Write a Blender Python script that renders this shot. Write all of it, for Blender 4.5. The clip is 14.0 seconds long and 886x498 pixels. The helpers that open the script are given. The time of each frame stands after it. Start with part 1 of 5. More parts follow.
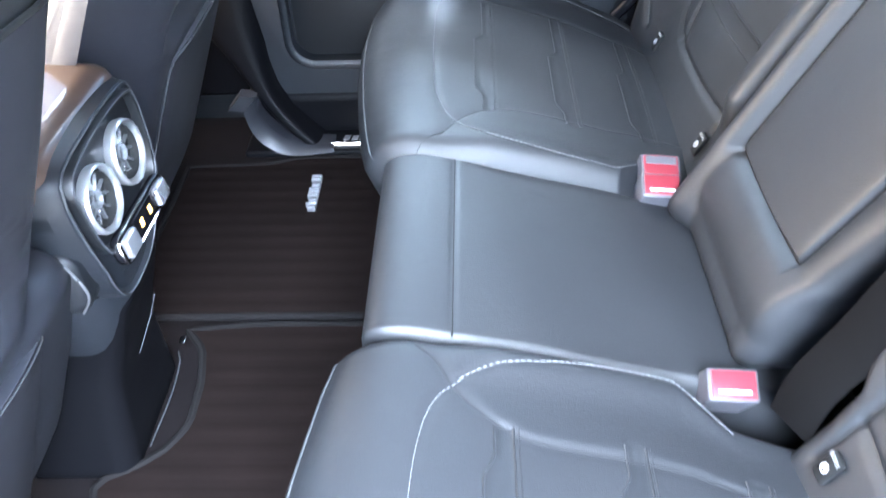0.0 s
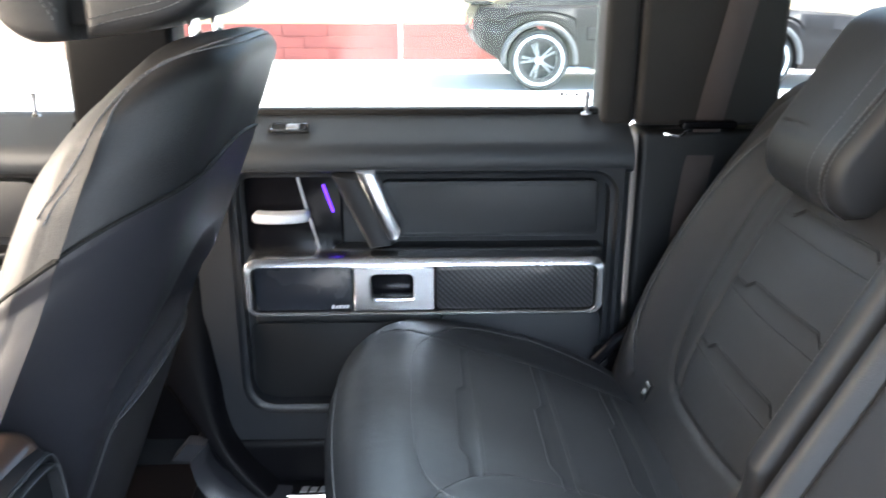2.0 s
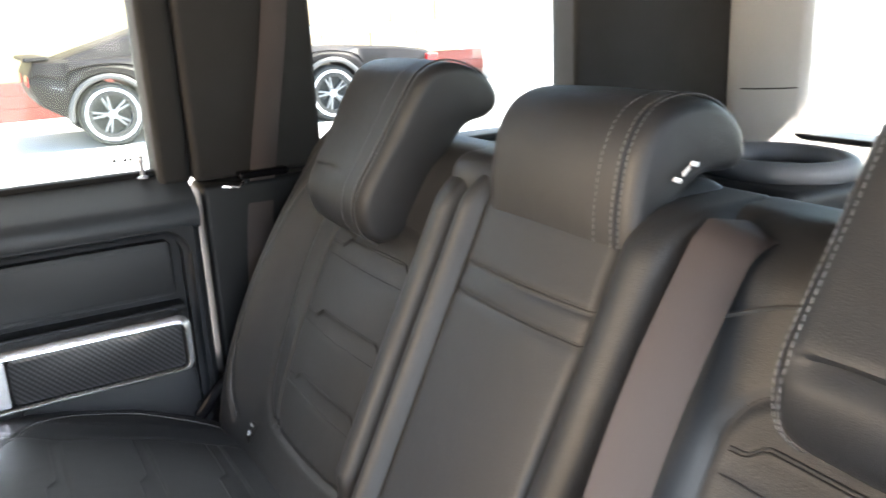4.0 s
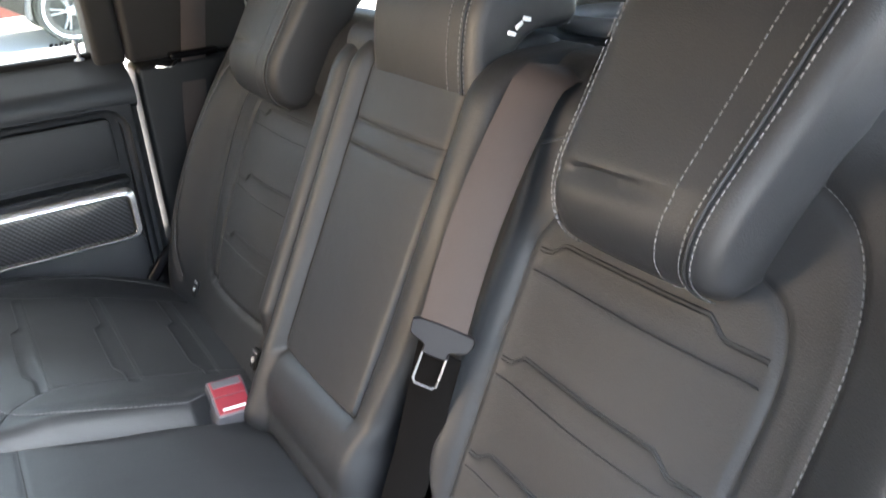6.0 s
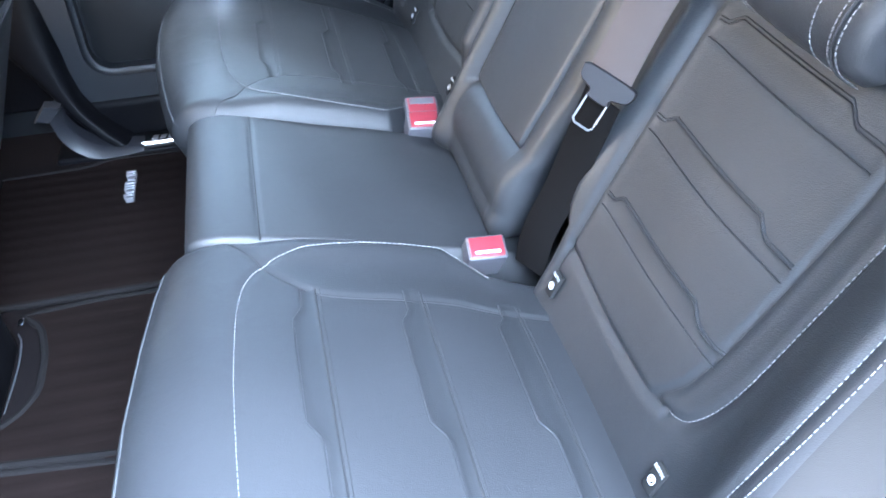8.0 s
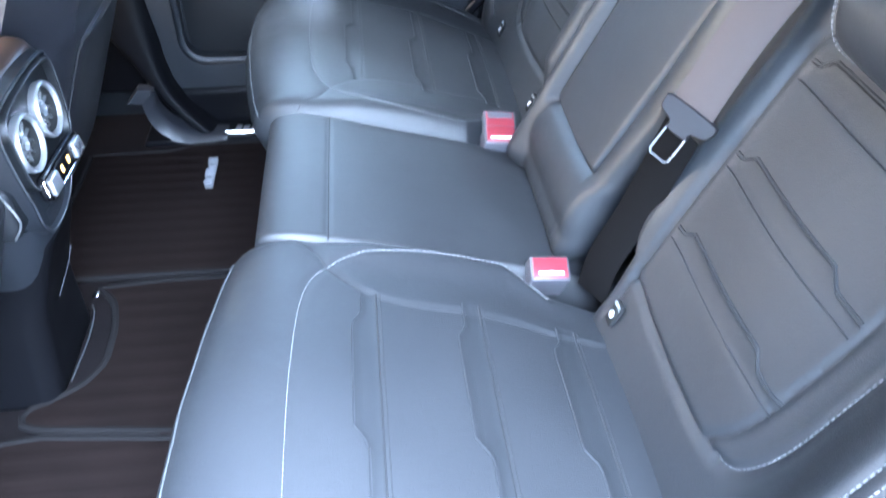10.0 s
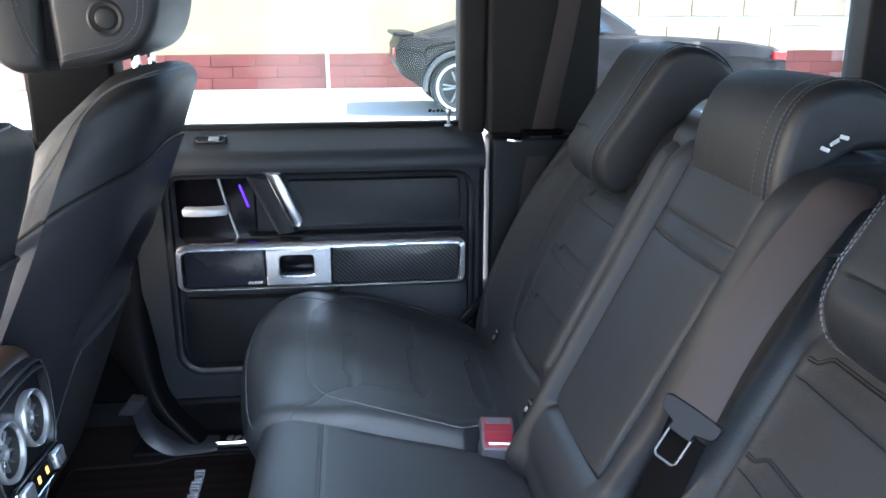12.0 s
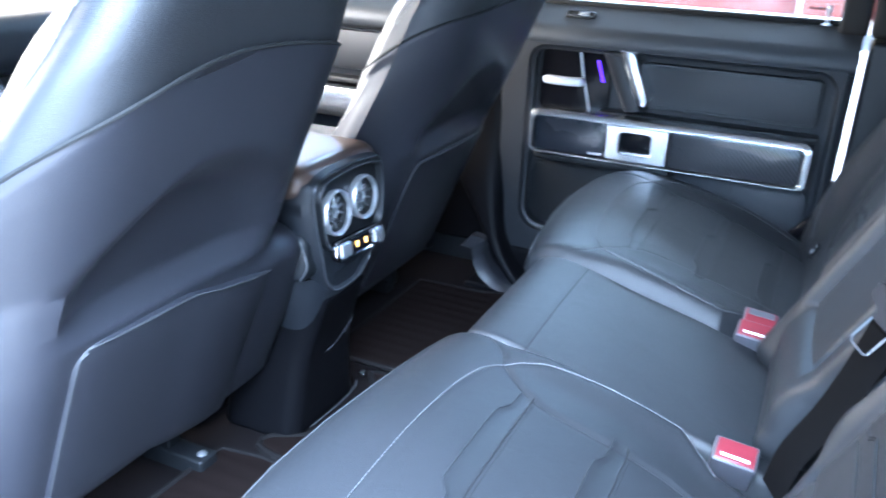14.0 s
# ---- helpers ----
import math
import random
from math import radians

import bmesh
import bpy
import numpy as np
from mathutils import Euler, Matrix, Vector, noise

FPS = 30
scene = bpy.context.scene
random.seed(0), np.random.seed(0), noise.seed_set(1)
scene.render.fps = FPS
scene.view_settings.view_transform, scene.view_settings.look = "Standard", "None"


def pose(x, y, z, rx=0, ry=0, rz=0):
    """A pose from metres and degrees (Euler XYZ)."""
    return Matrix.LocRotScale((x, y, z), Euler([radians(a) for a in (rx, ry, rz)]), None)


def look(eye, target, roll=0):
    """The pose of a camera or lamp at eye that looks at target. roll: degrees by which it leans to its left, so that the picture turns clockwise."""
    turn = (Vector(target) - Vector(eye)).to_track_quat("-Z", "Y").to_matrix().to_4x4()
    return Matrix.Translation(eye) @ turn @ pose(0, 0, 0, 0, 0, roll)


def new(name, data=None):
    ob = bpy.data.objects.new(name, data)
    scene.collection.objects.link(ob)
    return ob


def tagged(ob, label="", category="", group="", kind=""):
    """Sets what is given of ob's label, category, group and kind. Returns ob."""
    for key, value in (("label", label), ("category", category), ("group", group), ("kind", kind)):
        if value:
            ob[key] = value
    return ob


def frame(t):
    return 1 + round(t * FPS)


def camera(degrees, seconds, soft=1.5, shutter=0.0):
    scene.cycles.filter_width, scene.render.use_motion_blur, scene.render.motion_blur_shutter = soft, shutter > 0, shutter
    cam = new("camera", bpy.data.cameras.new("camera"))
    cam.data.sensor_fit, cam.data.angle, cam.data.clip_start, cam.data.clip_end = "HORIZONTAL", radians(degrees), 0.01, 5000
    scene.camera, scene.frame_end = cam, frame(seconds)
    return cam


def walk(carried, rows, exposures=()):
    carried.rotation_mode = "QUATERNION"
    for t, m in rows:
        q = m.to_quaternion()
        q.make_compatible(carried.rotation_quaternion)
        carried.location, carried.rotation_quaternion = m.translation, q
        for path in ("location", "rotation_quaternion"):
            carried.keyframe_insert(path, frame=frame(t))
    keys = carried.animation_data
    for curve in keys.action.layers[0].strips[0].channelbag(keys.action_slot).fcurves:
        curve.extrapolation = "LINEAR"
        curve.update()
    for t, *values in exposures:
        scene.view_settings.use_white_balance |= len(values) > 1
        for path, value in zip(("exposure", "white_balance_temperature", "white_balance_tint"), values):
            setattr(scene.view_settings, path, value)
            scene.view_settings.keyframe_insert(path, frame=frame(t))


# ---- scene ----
cam = camera(57.3, 14.0, 1.6, 0.4)
PATH = [
    (0, (0.035, 0.069, 1.589), (-0.037, 1.592, 0.295), -2.4),
    (0.5, (0.009, 0.148, 1.593), (-0.029, 1.739, 0.381), -1.0),
    (1, (-0.006, 0.174, 1.593), (-0.049, 1.914, 0.607), -0.5),
    (1.5, (-0.001, 0.199, 1.587), (-0.048, 2.052, 0.838), -0.3),
    (2, (-0.007, 0.201, 1.577), (0.054, 2.099, 0.949), 0.1),
    (2.5, (0.005, 0.206, 1.593), (0.367, 2.08, 0.996), -0.8),
    (3, (0.022, 0.209, 1.6), (0.714, 2.001, 1.042), -1.5),
    (3.5, (0.028, 0.182, 1.615), (0.89, 1.901, 1.064), -1.8),
    (4, (0.044, 0.128, 1.61), (0.99, 1.798, 1.051), -2.8),
    (4.2, (0.051, 0.104, 1.611), (1.042, 1.749, 1.051), -3.3),
    (6.3, (0.063, -0.085, 1.598), (0.93, 1.483, 0.71), -5.2),
    (6.5, (0.056, -0.103, 1.598), (0.839, 1.479, 0.658), -5.0),
    (7, (0.059, -0.133, 1.605), (0.665, 1.448, 0.541), -4.1),
    (7.5, (0.063, -0.169, 1.59), (0.514, 1.389, 0.42), -1.8),
    (7.7, (0.066, -0.177, 1.6), (0.46, 1.352, 0.373), -1.6),
    (9.8, (0.068, -0.186, 1.617), (0.228, 1.338, 0.331), 0.4),
    (10, (0.07, -0.179, 1.617), (0.238, 1.384, 0.38), 0.3),
    (10.5, (0.065, -0.167, 1.615), (0.258, 1.527, 0.57), 0.5),
    (11, (0.065, -0.171, 1.62), (0.275, 1.671, 0.869), 0.1),
    (11.5, (0.058, -0.178, 1.608), (0.285, 1.728, 1.047), 0.2),
    (12, (0.069, -0.171, 1.601), (0.286, 1.736, 1.037), -0.1),
    (12.5, (0.136, -0.158, 1.582), (0.295, 1.734, 0.953), 0.7),
    (13, (0.171, -0.205, 1.564), (0.08, 1.675, 0.888), 2.0),
    (13.5, (0.227, -0.264, 1.532), (-0.19, 1.545, 0.788), 2.8),
    (14, (0.3, -0.279, 1.534), (-0.471, 1.404, 0.778), 2.3),
]
EXPOSURES = [(0, 4.36, 5850, 10), (1.1, 3.48, 6100, 10), (1.6, 3.38, 6200, 9.5), (2, 3.23, 6300, 8.7), (3, 3.08, 6700, 10.3), (4.2, 3.33, 7000, 10.5), (6.3, 3.23, 6800, 10), (7, 3.70, 5850, 9), (10, 4.07, 5300, 9), (11.0, 3.65, 5650, 8.5), (11.45, 2.43, 5900, 9), (12.2, 2.78, 5550, 7.5), (13, 3.86, 5650, 6.5), (14, 3.42, 5100, 7)]
walk(cam, [(t, look(eye, target, roll)) for t, eye, target, roll in PATH], EXPOSURES)

import functools

from mathutils.bvhtree import BVHTree

# ---- light ----
world = bpy.data.worlds.new("sky")
scene.world = world
world.use_nodes = True
_n = world.node_tree.nodes
_sky = _n.new("ShaderNodeTexSky")
_sky.sky_type, _sky.sun_disc = "NISHITA", False
_sky.sun_elevation, _sky.sun_rotation = radians(58), radians(100)
world.node_tree.links.new(_sky.outputs[0], _n["Background"].inputs[0])
_n["Background"].inputs[1].default_value = 0.14
sun = new("sun", bpy.data.lights.new("sun", "SUN"))
sun.data.energy, sun.data.angle, sun.data.color = 4.2, radians(0.5), (1.0, 0.95, 0.88)
sun.matrix_basis = look((0.85, -0.15, 1.4), (0, 0, 0))

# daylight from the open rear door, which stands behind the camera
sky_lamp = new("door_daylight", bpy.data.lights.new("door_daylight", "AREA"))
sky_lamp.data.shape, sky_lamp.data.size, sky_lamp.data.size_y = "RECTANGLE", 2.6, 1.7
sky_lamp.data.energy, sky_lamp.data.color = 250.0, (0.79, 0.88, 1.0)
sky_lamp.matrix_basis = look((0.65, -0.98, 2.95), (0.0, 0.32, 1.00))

# skylight that falls steeply through the far windows
yard_lamp = new("far_window_daylight", bpy.data.lights.new("far_window_daylight", "AREA"))
yard_lamp.data.shape, yard_lamp.data.size, yard_lamp.data.size_y = "RECTANGLE", 3.0, 1.6
yard_lamp.data.energy, yard_lamp.data.color = 42.0, (0.84, 0.92, 1.0)
yard_lamp.matrix_basis = look((-0.2, 3.30, 3.55), (-0.05, 0.9, 1.10))

# warm daylight thrown back by the sunlit yard, through the windscreen
front_lamp = new("windscreen_daylight", bpy.data.lights.new("windscreen_daylight", "AREA"))
front_lamp.data.shape, front_lamp.data.size, front_lamp.data.size_y = "RECTANGLE", 1.4, 0.48
front_lamp.data.energy, front_lamp.data.color = 15.0, (1.0, 0.80, 0.60)
front_lamp.matrix_basis = look((-1.50, 0.757, 1.62), (0.5, 0.757, 1.40))

# ---- materials ----
def mat(name, col, rough=0.5, metal=0.0, vary=0.15, scale=6.0, bump=0.0, grain=400.0, cells=False, coat=0.0, col2=None, spec=0.5, detail=0.0, rvary=0.12, wrinkle=0.0):
    """A surface with large and fine variation of colour and gloss, and fine relief, at real-world size."""
    m = bpy.data.materials.new(name)
    m.use_nodes = True
    nt = m.node_tree
    n, l = nt.nodes, nt.links
    b = n["Principled BSDF"]
    tc = n.new("ShaderNodeTexCoord")
    big = n.new("ShaderNodeTexNoise")
    big.inputs["Scale"].default_value, big.inputs["Detail"].default_value = scale, 5
    l.new(tc.outputs["Object"], big.inputs["Vector"])
    fine = n.new("ShaderNodeTexNoise")
    fine.inputs["Scale"].default_value, fine.inputs["Detail"].default_value = scale * 25, 3
    l.new(tc.outputs["Object"], fine.inputs["Vector"])
    ramp = n.new("ShaderNodeMix")
    ramp.data_type = "RGBA"
    lo = [c * (1 - vary) for c in col]
    hi = [min(1, c * (1 + vary)) for c in (col2 or col)]
    ramp.inputs["A"].default_value, ramp.inputs["B"].default_value = (*lo, 1), (*hi, 1)
    add = n.new("ShaderNodeMath")
    add.operation = "MULTIPLY_ADD"
    l.new(fine.outputs["Fac"], add.inputs[0])
    add.inputs[1].default_value = 0.3 + detail
    l.new(big.outputs["Fac"], add.inputs[2])
    sub = n.new("ShaderNodeMath")
    sub.operation, sub.use_clamp = "SUBTRACT", True
    sub.inputs[1].default_value = 0.15 + detail / 2
    l.new(add.outputs[0], sub.inputs[0])
    l.new(sub.outputs[0], ramp.inputs["Factor"])
    l.new(ramp.outputs["Result"], b.inputs["Base Color"])
    rr = n.new("ShaderNodeMapRange")
    rr.inputs["To Min"].default_value, rr.inputs["To Max"].default_value = max(0.02, rough - rvary), min(1, rough + rvary)
    l.new(big.outputs["Fac"], rr.inputs["Value"])
    l.new(rr.outputs["Result"], b.inputs["Roughness"])
    b.inputs["Metallic"].default_value = metal
    b.inputs["Specular IOR Level"].default_value = spec
    b.inputs["Coat Weight"].default_value = coat
    b.inputs["Coat Roughness"].default_value = 0.06
    if bump:
        bp = n.new("ShaderNodeBump")
        bp.inputs["Strength"].default_value, bp.inputs["Distance"].default_value = bump, 0.0006
        if cells:
            g = n.new("ShaderNodeTexVoronoi")
            g.inputs["Scale"].default_value = grain
            l.new(tc.outputs["Object"], g.inputs["Vector"])
            fold = n.new("ShaderNodeTexNoise")
            fold.inputs["Scale"].default_value, fold.inputs["Detail"].default_value = 26, 4
            fold.inputs["Distortion"].default_value = 0.6
            l.new(tc.outputs["Object"], fold.inputs["Vector"])
            both = n.new("ShaderNodeMath")
            both.operation = "MULTIPLY_ADD"
            both.inputs[1].default_value = wrinkle
            l.new(fold.outputs["Fac"], both.inputs[0])
            l.new(g.outputs["Distance"], both.inputs[2])
            l.new(both.outputs[0], bp.inputs["Height"])
        else:
            g = n.new("ShaderNodeTexNoise")
            g.inputs["Scale"].default_value, g.inputs["Detail"].default_value = grain, 4
            l.new(tc.outputs["Object"], g.inputs["Vector"])
            l.new(g.outputs["Fac"], bp.inputs["Height"])
        l.new(bp.outputs["Normal"], b.inputs["Normal"])
    return m


LEATHER = mat("black_leather", (0.0115, 0.0122, 0.0138), 0.53, rvary=0.09, spec=0.46, vary=0.2, scale=5, bump=0.35, grain=800, cells=True, wrinkle=4.0)
SUEDE = mat("black_insert_leather", (0.0090, 0.0096, 0.0112), 0.47, spec=0.45, vary=0.2, scale=6, bump=0.4, grain=900, cells=True)
SOFT = mat("soft_plastic", (0.0085, 0.0097, 0.0122), 0.48, spec=0.34, vary=0.12, scale=4, bump=0.3, grain=900, cells=True)
# the soft plastic of the door tops, lightened to hold the window's skylight
LEDGELIT = mat("window_lit_plastic", (0.020, 0.0235, 0.0275), 0.46, spec=0.45, vary=0.12, scale=4, bump=0.25, grain=900, cells=True)
SEATSHELL = mat("seat_back_vinyl", (0.0145, 0.0150, 0.0190), 0.45, spec=0.48, vary=0.14, scale=4, bump=0.25, grain=900, cells=True)
SOFTDARK = mat("soft_black_trim", (0.0065, 0.0073, 0.0088), 0.52, spec=0.25, vary=0.12, scale=4, bump=0.3, grain=900, cells=True)
PLASTIC = mat("hard_plastic", (0.0062, 0.0068, 0.0078), 0.45, spec=0.3, vary=0.15, bump=0.15, grain=1200)
GLOSSBLACK = mat("piano_black", (0.004, 0.004, 0.005), 0.16, vary=0.1, rvary=0.04, spec=0.08)
# black console plastic; on pillar and sill the deep shade is in this colour
BLACKSHADED = mat("black_and_shaded_plastic", (0.0028, 0.0028, 0.0034), 0.4, spec=0.06, vary=0.15)
CARPET = mat("carpet", (0.0048, 0.0038, 0.0040), 0.95, vary=0.4, scale=14, bump=1.0, grain=1500, spec=0.05, detail=0.5)
MATFAB = mat("mat_pile", (0.0054, 0.0034, 0.0030), 0.95, vary=0.45, scale=10, bump=1.0, grain=1800, spec=0.05, detail=0.5)
MATEDGE = mat("mat_binding", (0.0048, 0.0042, 0.0043), 0.9, vary=0.2, scale=40, bump=0.6, grain=900, spec=0.12)
ALU = mat("brushed_aluminium", (0.66, 0.67, 0.69), 0.26, 1.0, vary=0.03, scale=30, rvary=0.03)
CHROME = mat("chrome", (0.82, 0.83, 0.85), 0.10, 1.0, vary=0.03, rvary=0.04)
SILVER = mat("silver_paint", (0.50, 0.51, 0.54), 0.28, 0.85, vary=0.05, coat=0.3)
BRONZE = mat("bronze_lid", (0.068, 0.042, 0.030), 0.46, 0.3, vary=0.15, scale=10, coat=0.3)
RIMGREY = mat("satin_rim", (0.040, 0.042, 0.046), 0.38, vary=0.1, scale=30)
VENTRING = mat("vent_ring", (0.46, 0.465, 0.48), 0.30, 0.8, vary=0.05, rvary=0.05)
VENTGREY = mat("satin_blade", (0.22, 0.225, 0.235), 0.30, 0.75, vary=0.06, scale=60)
THREAD = mat("pale_thread", (0.125, 0.125, 0.130), 0.8, vary=0.1, scale=60)
BARLEATHER = mat("pressed_leather", (0.0112, 0.0120, 0.0134), 0.47, spec=0.47, vary=0.2, scale=8, bump=0.3, grain=800, cells=True)
PIPING = mat("grey_piping", (0.027, 0.028, 0.030), 0.6, vary=0.15, scale=60)
RED = mat("red_button", (0.15, 0.016, 0.024), 0.4, vary=0.1)
WEB = mat("belt_webbing", (0.040, 0.030, 0.027), 0.7, spec=0.3, vary=0.12, scale=12, bump=0.8, grain=1400)
# belt webbing again, with the shade of the seat gap put into its colour
WEBSHADE = mat("shaded_webbing", (0.0035, 0.0032, 0.0032), 0.8, spec=0.04, vary=0.15, scale=12, bump=0.8, grain=1400)
WHITE = mat("white_print", (0.75, 0.75, 0.75), 0.5, vary=0.03)
HEADLINER = mat("headliner", (0.035, 0.033, 0.032), 0.95, vary=0.06, scale=10, bump=0.3, grain=900)
TRIMDARK = mat("pillar_cloth", (0.0095, 0.0082, 0.0076), 0.9, vary=0.12, scale=9, bump=0.4, grain=1200)
# grey that stands in for the sky's reflection on a glossy black loop
LOOPSHEEN = mat("loop_sheen_plastic", (0.075, 0.077, 0.082), 0.55, vary=0.1, scale=6, bump=0.2, grain=1000)
# grey surround with the brightness from its window put into the colour
REVEALLIT = mat("window_lit_surround", (0.24, 0.24, 0.245), 0.6, vary=0.08, scale=6, bump=0.2, grain=1000)
# pillar foot where light catches it: the highlight is in the paler colour
FOOTLIT = mat("lit_foot_plastic", (0.013, 0.0136, 0.017), 0.50, spec=0.45, vary=0.15, scale=8, bump=0.2, grain=1000)
SEAL = mat("rubber_seal", (0.008, 0.008, 0.008), 0.75, spec=0.2, vary=0.1)
SEAMDARK = mat("seam_leather", (0.011, 0.0112, 0.012), 0.55, vary=0.2, scale=30, spec=0.35)
TAGWHITE = mat("tag_print", (0.32, 0.32, 0.32), 0.6, vary=0.05)
SATIN = mat("satin_silver", (0.56, 0.57, 0.60), 0.34, 0.2, vary=0.04, rvary=0.04)


def emitter(name, col, strength):
    m = mat(name, col, 0.4)
    b = m.node_tree.nodes["Principled BSDF"]
    b.inputs["Emission Color"].default_value, b.inputs["Emission Strength"].default_value = (*col, 1), strength
    return m


AMBIENT = emitter("ambient_light_strip", (0.10, 0.02, 0.95), 0.5)
DISPLAY = emitter("amber_display", (0.9, 0.45, 0.1), 0.45)


def carbon():
    """Twill weave under clear lacquer: two crossing sets of diagonal bands."""
    m = mat("carbon_weave", (0.02, 0.02, 0.022), 0.4, coat=0.5, spec=0.25)
    n, l = m.node_tree.nodes, m.node_tree.links
    b = n["Principled BSDF"]
    tc = n.new("ShaderNodeTexCoord")
    waves = []
    for turn in (45, -45):
        mp = n.new("ShaderNodeMapping")
        mp.inputs["Rotation"].default_value = (0, radians(turn), 0)
        l.new(tc.outputs["Object"], mp.inputs["Vector"])
        w = n.new("ShaderNodeTexWave")
        w.inputs["Scale"].default_value = 46.0
        l.new(mp.outputs[0], w.inputs["Vector"])
        waves.append(w)
    mu = n.new("ShaderNodeMath")
    mu.operation = "MULTIPLY"
    weak = n.new("ShaderNodeMapRange")
    weak.inputs["To Min"].default_value = 0.65
    l.new(waves[1].outputs["Fac"], weak.inputs["Value"])
    l.new(waves[0].outputs["Fac"], mu.inputs[0])
    l.new(weak.outputs["Result"], mu.inputs[1])
    mx = n.new("ShaderNodeMix")
    mx.data_type = "RGBA"
    mx.inputs["A"].default_value, mx.inputs["B"].default_value = (0.006, 0.006, 0.007, 1), (0.045, 0.045, 0.049, 1)
    l.new(mu.outputs[0], mx.inputs["Factor"])
    l.new(mx.outputs["Result"], b.inputs["Base Color"])
    return m


CARBON = carbon()


def glass(name, tint=(0.9, 0.95, 0.95)):
    m = bpy.data.materials.new(name)
    m.use_nodes = True
    n, l = m.node_tree.nodes, m.node_tree.links
    n.remove(n["Principled BSDF"])
    t, g, mix, f = n.new("ShaderNodeBsdfTransparent"), n.new("ShaderNodeBsdfGlossy"), n.new("ShaderNodeMixShader"), n.new("ShaderNodeFresnel")
    t.inputs["Color"].default_value = (*tint, 1)
    g.inputs["Roughness"].default_value = 0.02
    f.inputs["IOR"].default_value = 1.45
    l.new(f.outputs[0], mix.inputs[0])
    l.new(t.outputs[0], mix.inputs[1])
    l.new(g.outputs[0], mix.inputs[2])
    l.new(mix.outputs[0], n["Material Output"].inputs["Surface"])
    return m


GLASS = glass("window_glass")


# ---- mesh tools ----
def mesh(name, vf, smooth=True, flip=False):
    v, f = vf
    me = bpy.data.meshes.new(name)
    me.from_pydata([tuple(map(float, p)) for p in v], [], f)
    bm = bmesh.new()
    bm.from_mesh(me)
    bmesh.ops.recalc_face_normals(bm, faces=bm.faces)
    bm.to_mesh(me)
    bm.free()
    me.update()
    if smooth:
        me.polygons.foreach_set("use_smooth", [True] * len(me.polygons))
        me.set_sharp_from_angle(angle=radians(42))
    return me


def part(name, vf, material, parent=None, label="", smooth=True, flip=False, kind=""):
    """One mesh object, under a thing or a part where one is given."""
    me = vf if isinstance(vf, bpy.types.Mesh) else mesh(name, vf, smooth, flip)
    if not me.materials:
        me.materials.append(material)
    ob = new(name, me)
    if parent:
        ob.parent = parent
        if parent.type == "EMPTY":
            ob.matrix_parent_inverse = parent.matrix_basis.inverted()
    return tagged(ob, label, kind=kind)


def thing(name, at, label, category, group="", kind=""):
    ob = new(name)
    ob.empty_display_size = 0.05
    ob.matrix_basis = pose(*at)
    return tagged(ob, label, category, group, kind)


def join(*some):
    v, f = [], []
    for a, b in some:
        k = len(v)
        v += [tuple(p) for p in a]
        f += [tuple(i + k for i in q) for q in b]
    return v, f


def gbox(lo, hi, r=0.0, step=None):
    """A box with rounded edges and an even grid on its faces. r: one radius, or one for each axis."""
    lo, hi = np.array(lo, float), np.array(hi, float)
    r = np.minimum(np.broadcast_to(np.array(r, float), 3), (hi - lo) / 2 - 1e-5).clip(1e-6)
    axes = []
    for a in range(3):
        span = hi[a] - lo[a]
        n = max(1, int(np.ceil((span - 2 * r[a]) / (step or span + 1))))
        mid = np.linspace(lo[a] + r[a], hi[a] - r[a], n + 1)
        k = [0.0] if r[a] < 2e-6 else (list(r[a] * np.array([0, 0.25, 0.55, 0.8])) if r[a] > 0.004 else [0.0, r[a] * 0.45])
        axes.append(np.unique(np.round(np.concatenate([lo[a] + k, mid, hi[a] - np.array(k)]), 7)))
    index, verts, faces = {}, [], []

    def vid(p):
        key = tuple(np.round(p, 6))
        if key not in index:
            index[key] = len(verts)
            verts.append(p)
        return index[key]

    for a in range(3):
        b, c = (a + 1) % 3, (a + 2) % 3
        for end in (0, 1):
            ids = []
            for u in axes[b]:
                row = []
                for w in axes[c]:
                    p = [0, 0, 0]
                    p[a], p[b], p[c] = (hi if end else lo)[a], u, w
                    row.append(vid(p))
                ids.append(row)
            for i in range(len(axes[b]) - 1):
                for j in range(len(axes[c]) - 1):
                    q = (ids[i][j], ids[i + 1][j], ids[i + 1][j + 1], ids[i][j + 1])
                    faces.append(q if end else q[::-1])
    v = np.array(verts, float)
    q = np.clip(v, lo + r, hi - r)
    u = (v - q) / r
    n = np.linalg.norm(u, axis=1, keepdims=True)
    v = np.where(n > 1e-9, q + r * u / np.maximum(n, 1e-9), v)
    return v, faces


def moved(vf, m):
    v, f = vf
    v = np.array(v, float)
    m = np.array(m)
    return v @ m[:3, :3].T + m[:3, 3], f


def warped(vf, fn):
    return fn(np.array(vf[0], float)), vf[1]


def spline(pts, n=8):
    """A smooth line through the points."""
    p = np.array(pts, float)
    e = np.vstack([2 * p[0] - p[1], p, 2 * p[-1] - p[-2]])
    out = []
    for i in range(1, len(e) - 2):
        for t in np.linspace(0, 1, n, endpoint=False):
            a, b, c, d = e[i - 1 : i + 3]
            out.append(0.5 * (2 * b + (c - a) * t + (2 * a - 5 * b + 4 * c - d) * t**2 + (3 * b - a - 3 * c + d) * t**3))
    return np.array(out + [p[-1]])


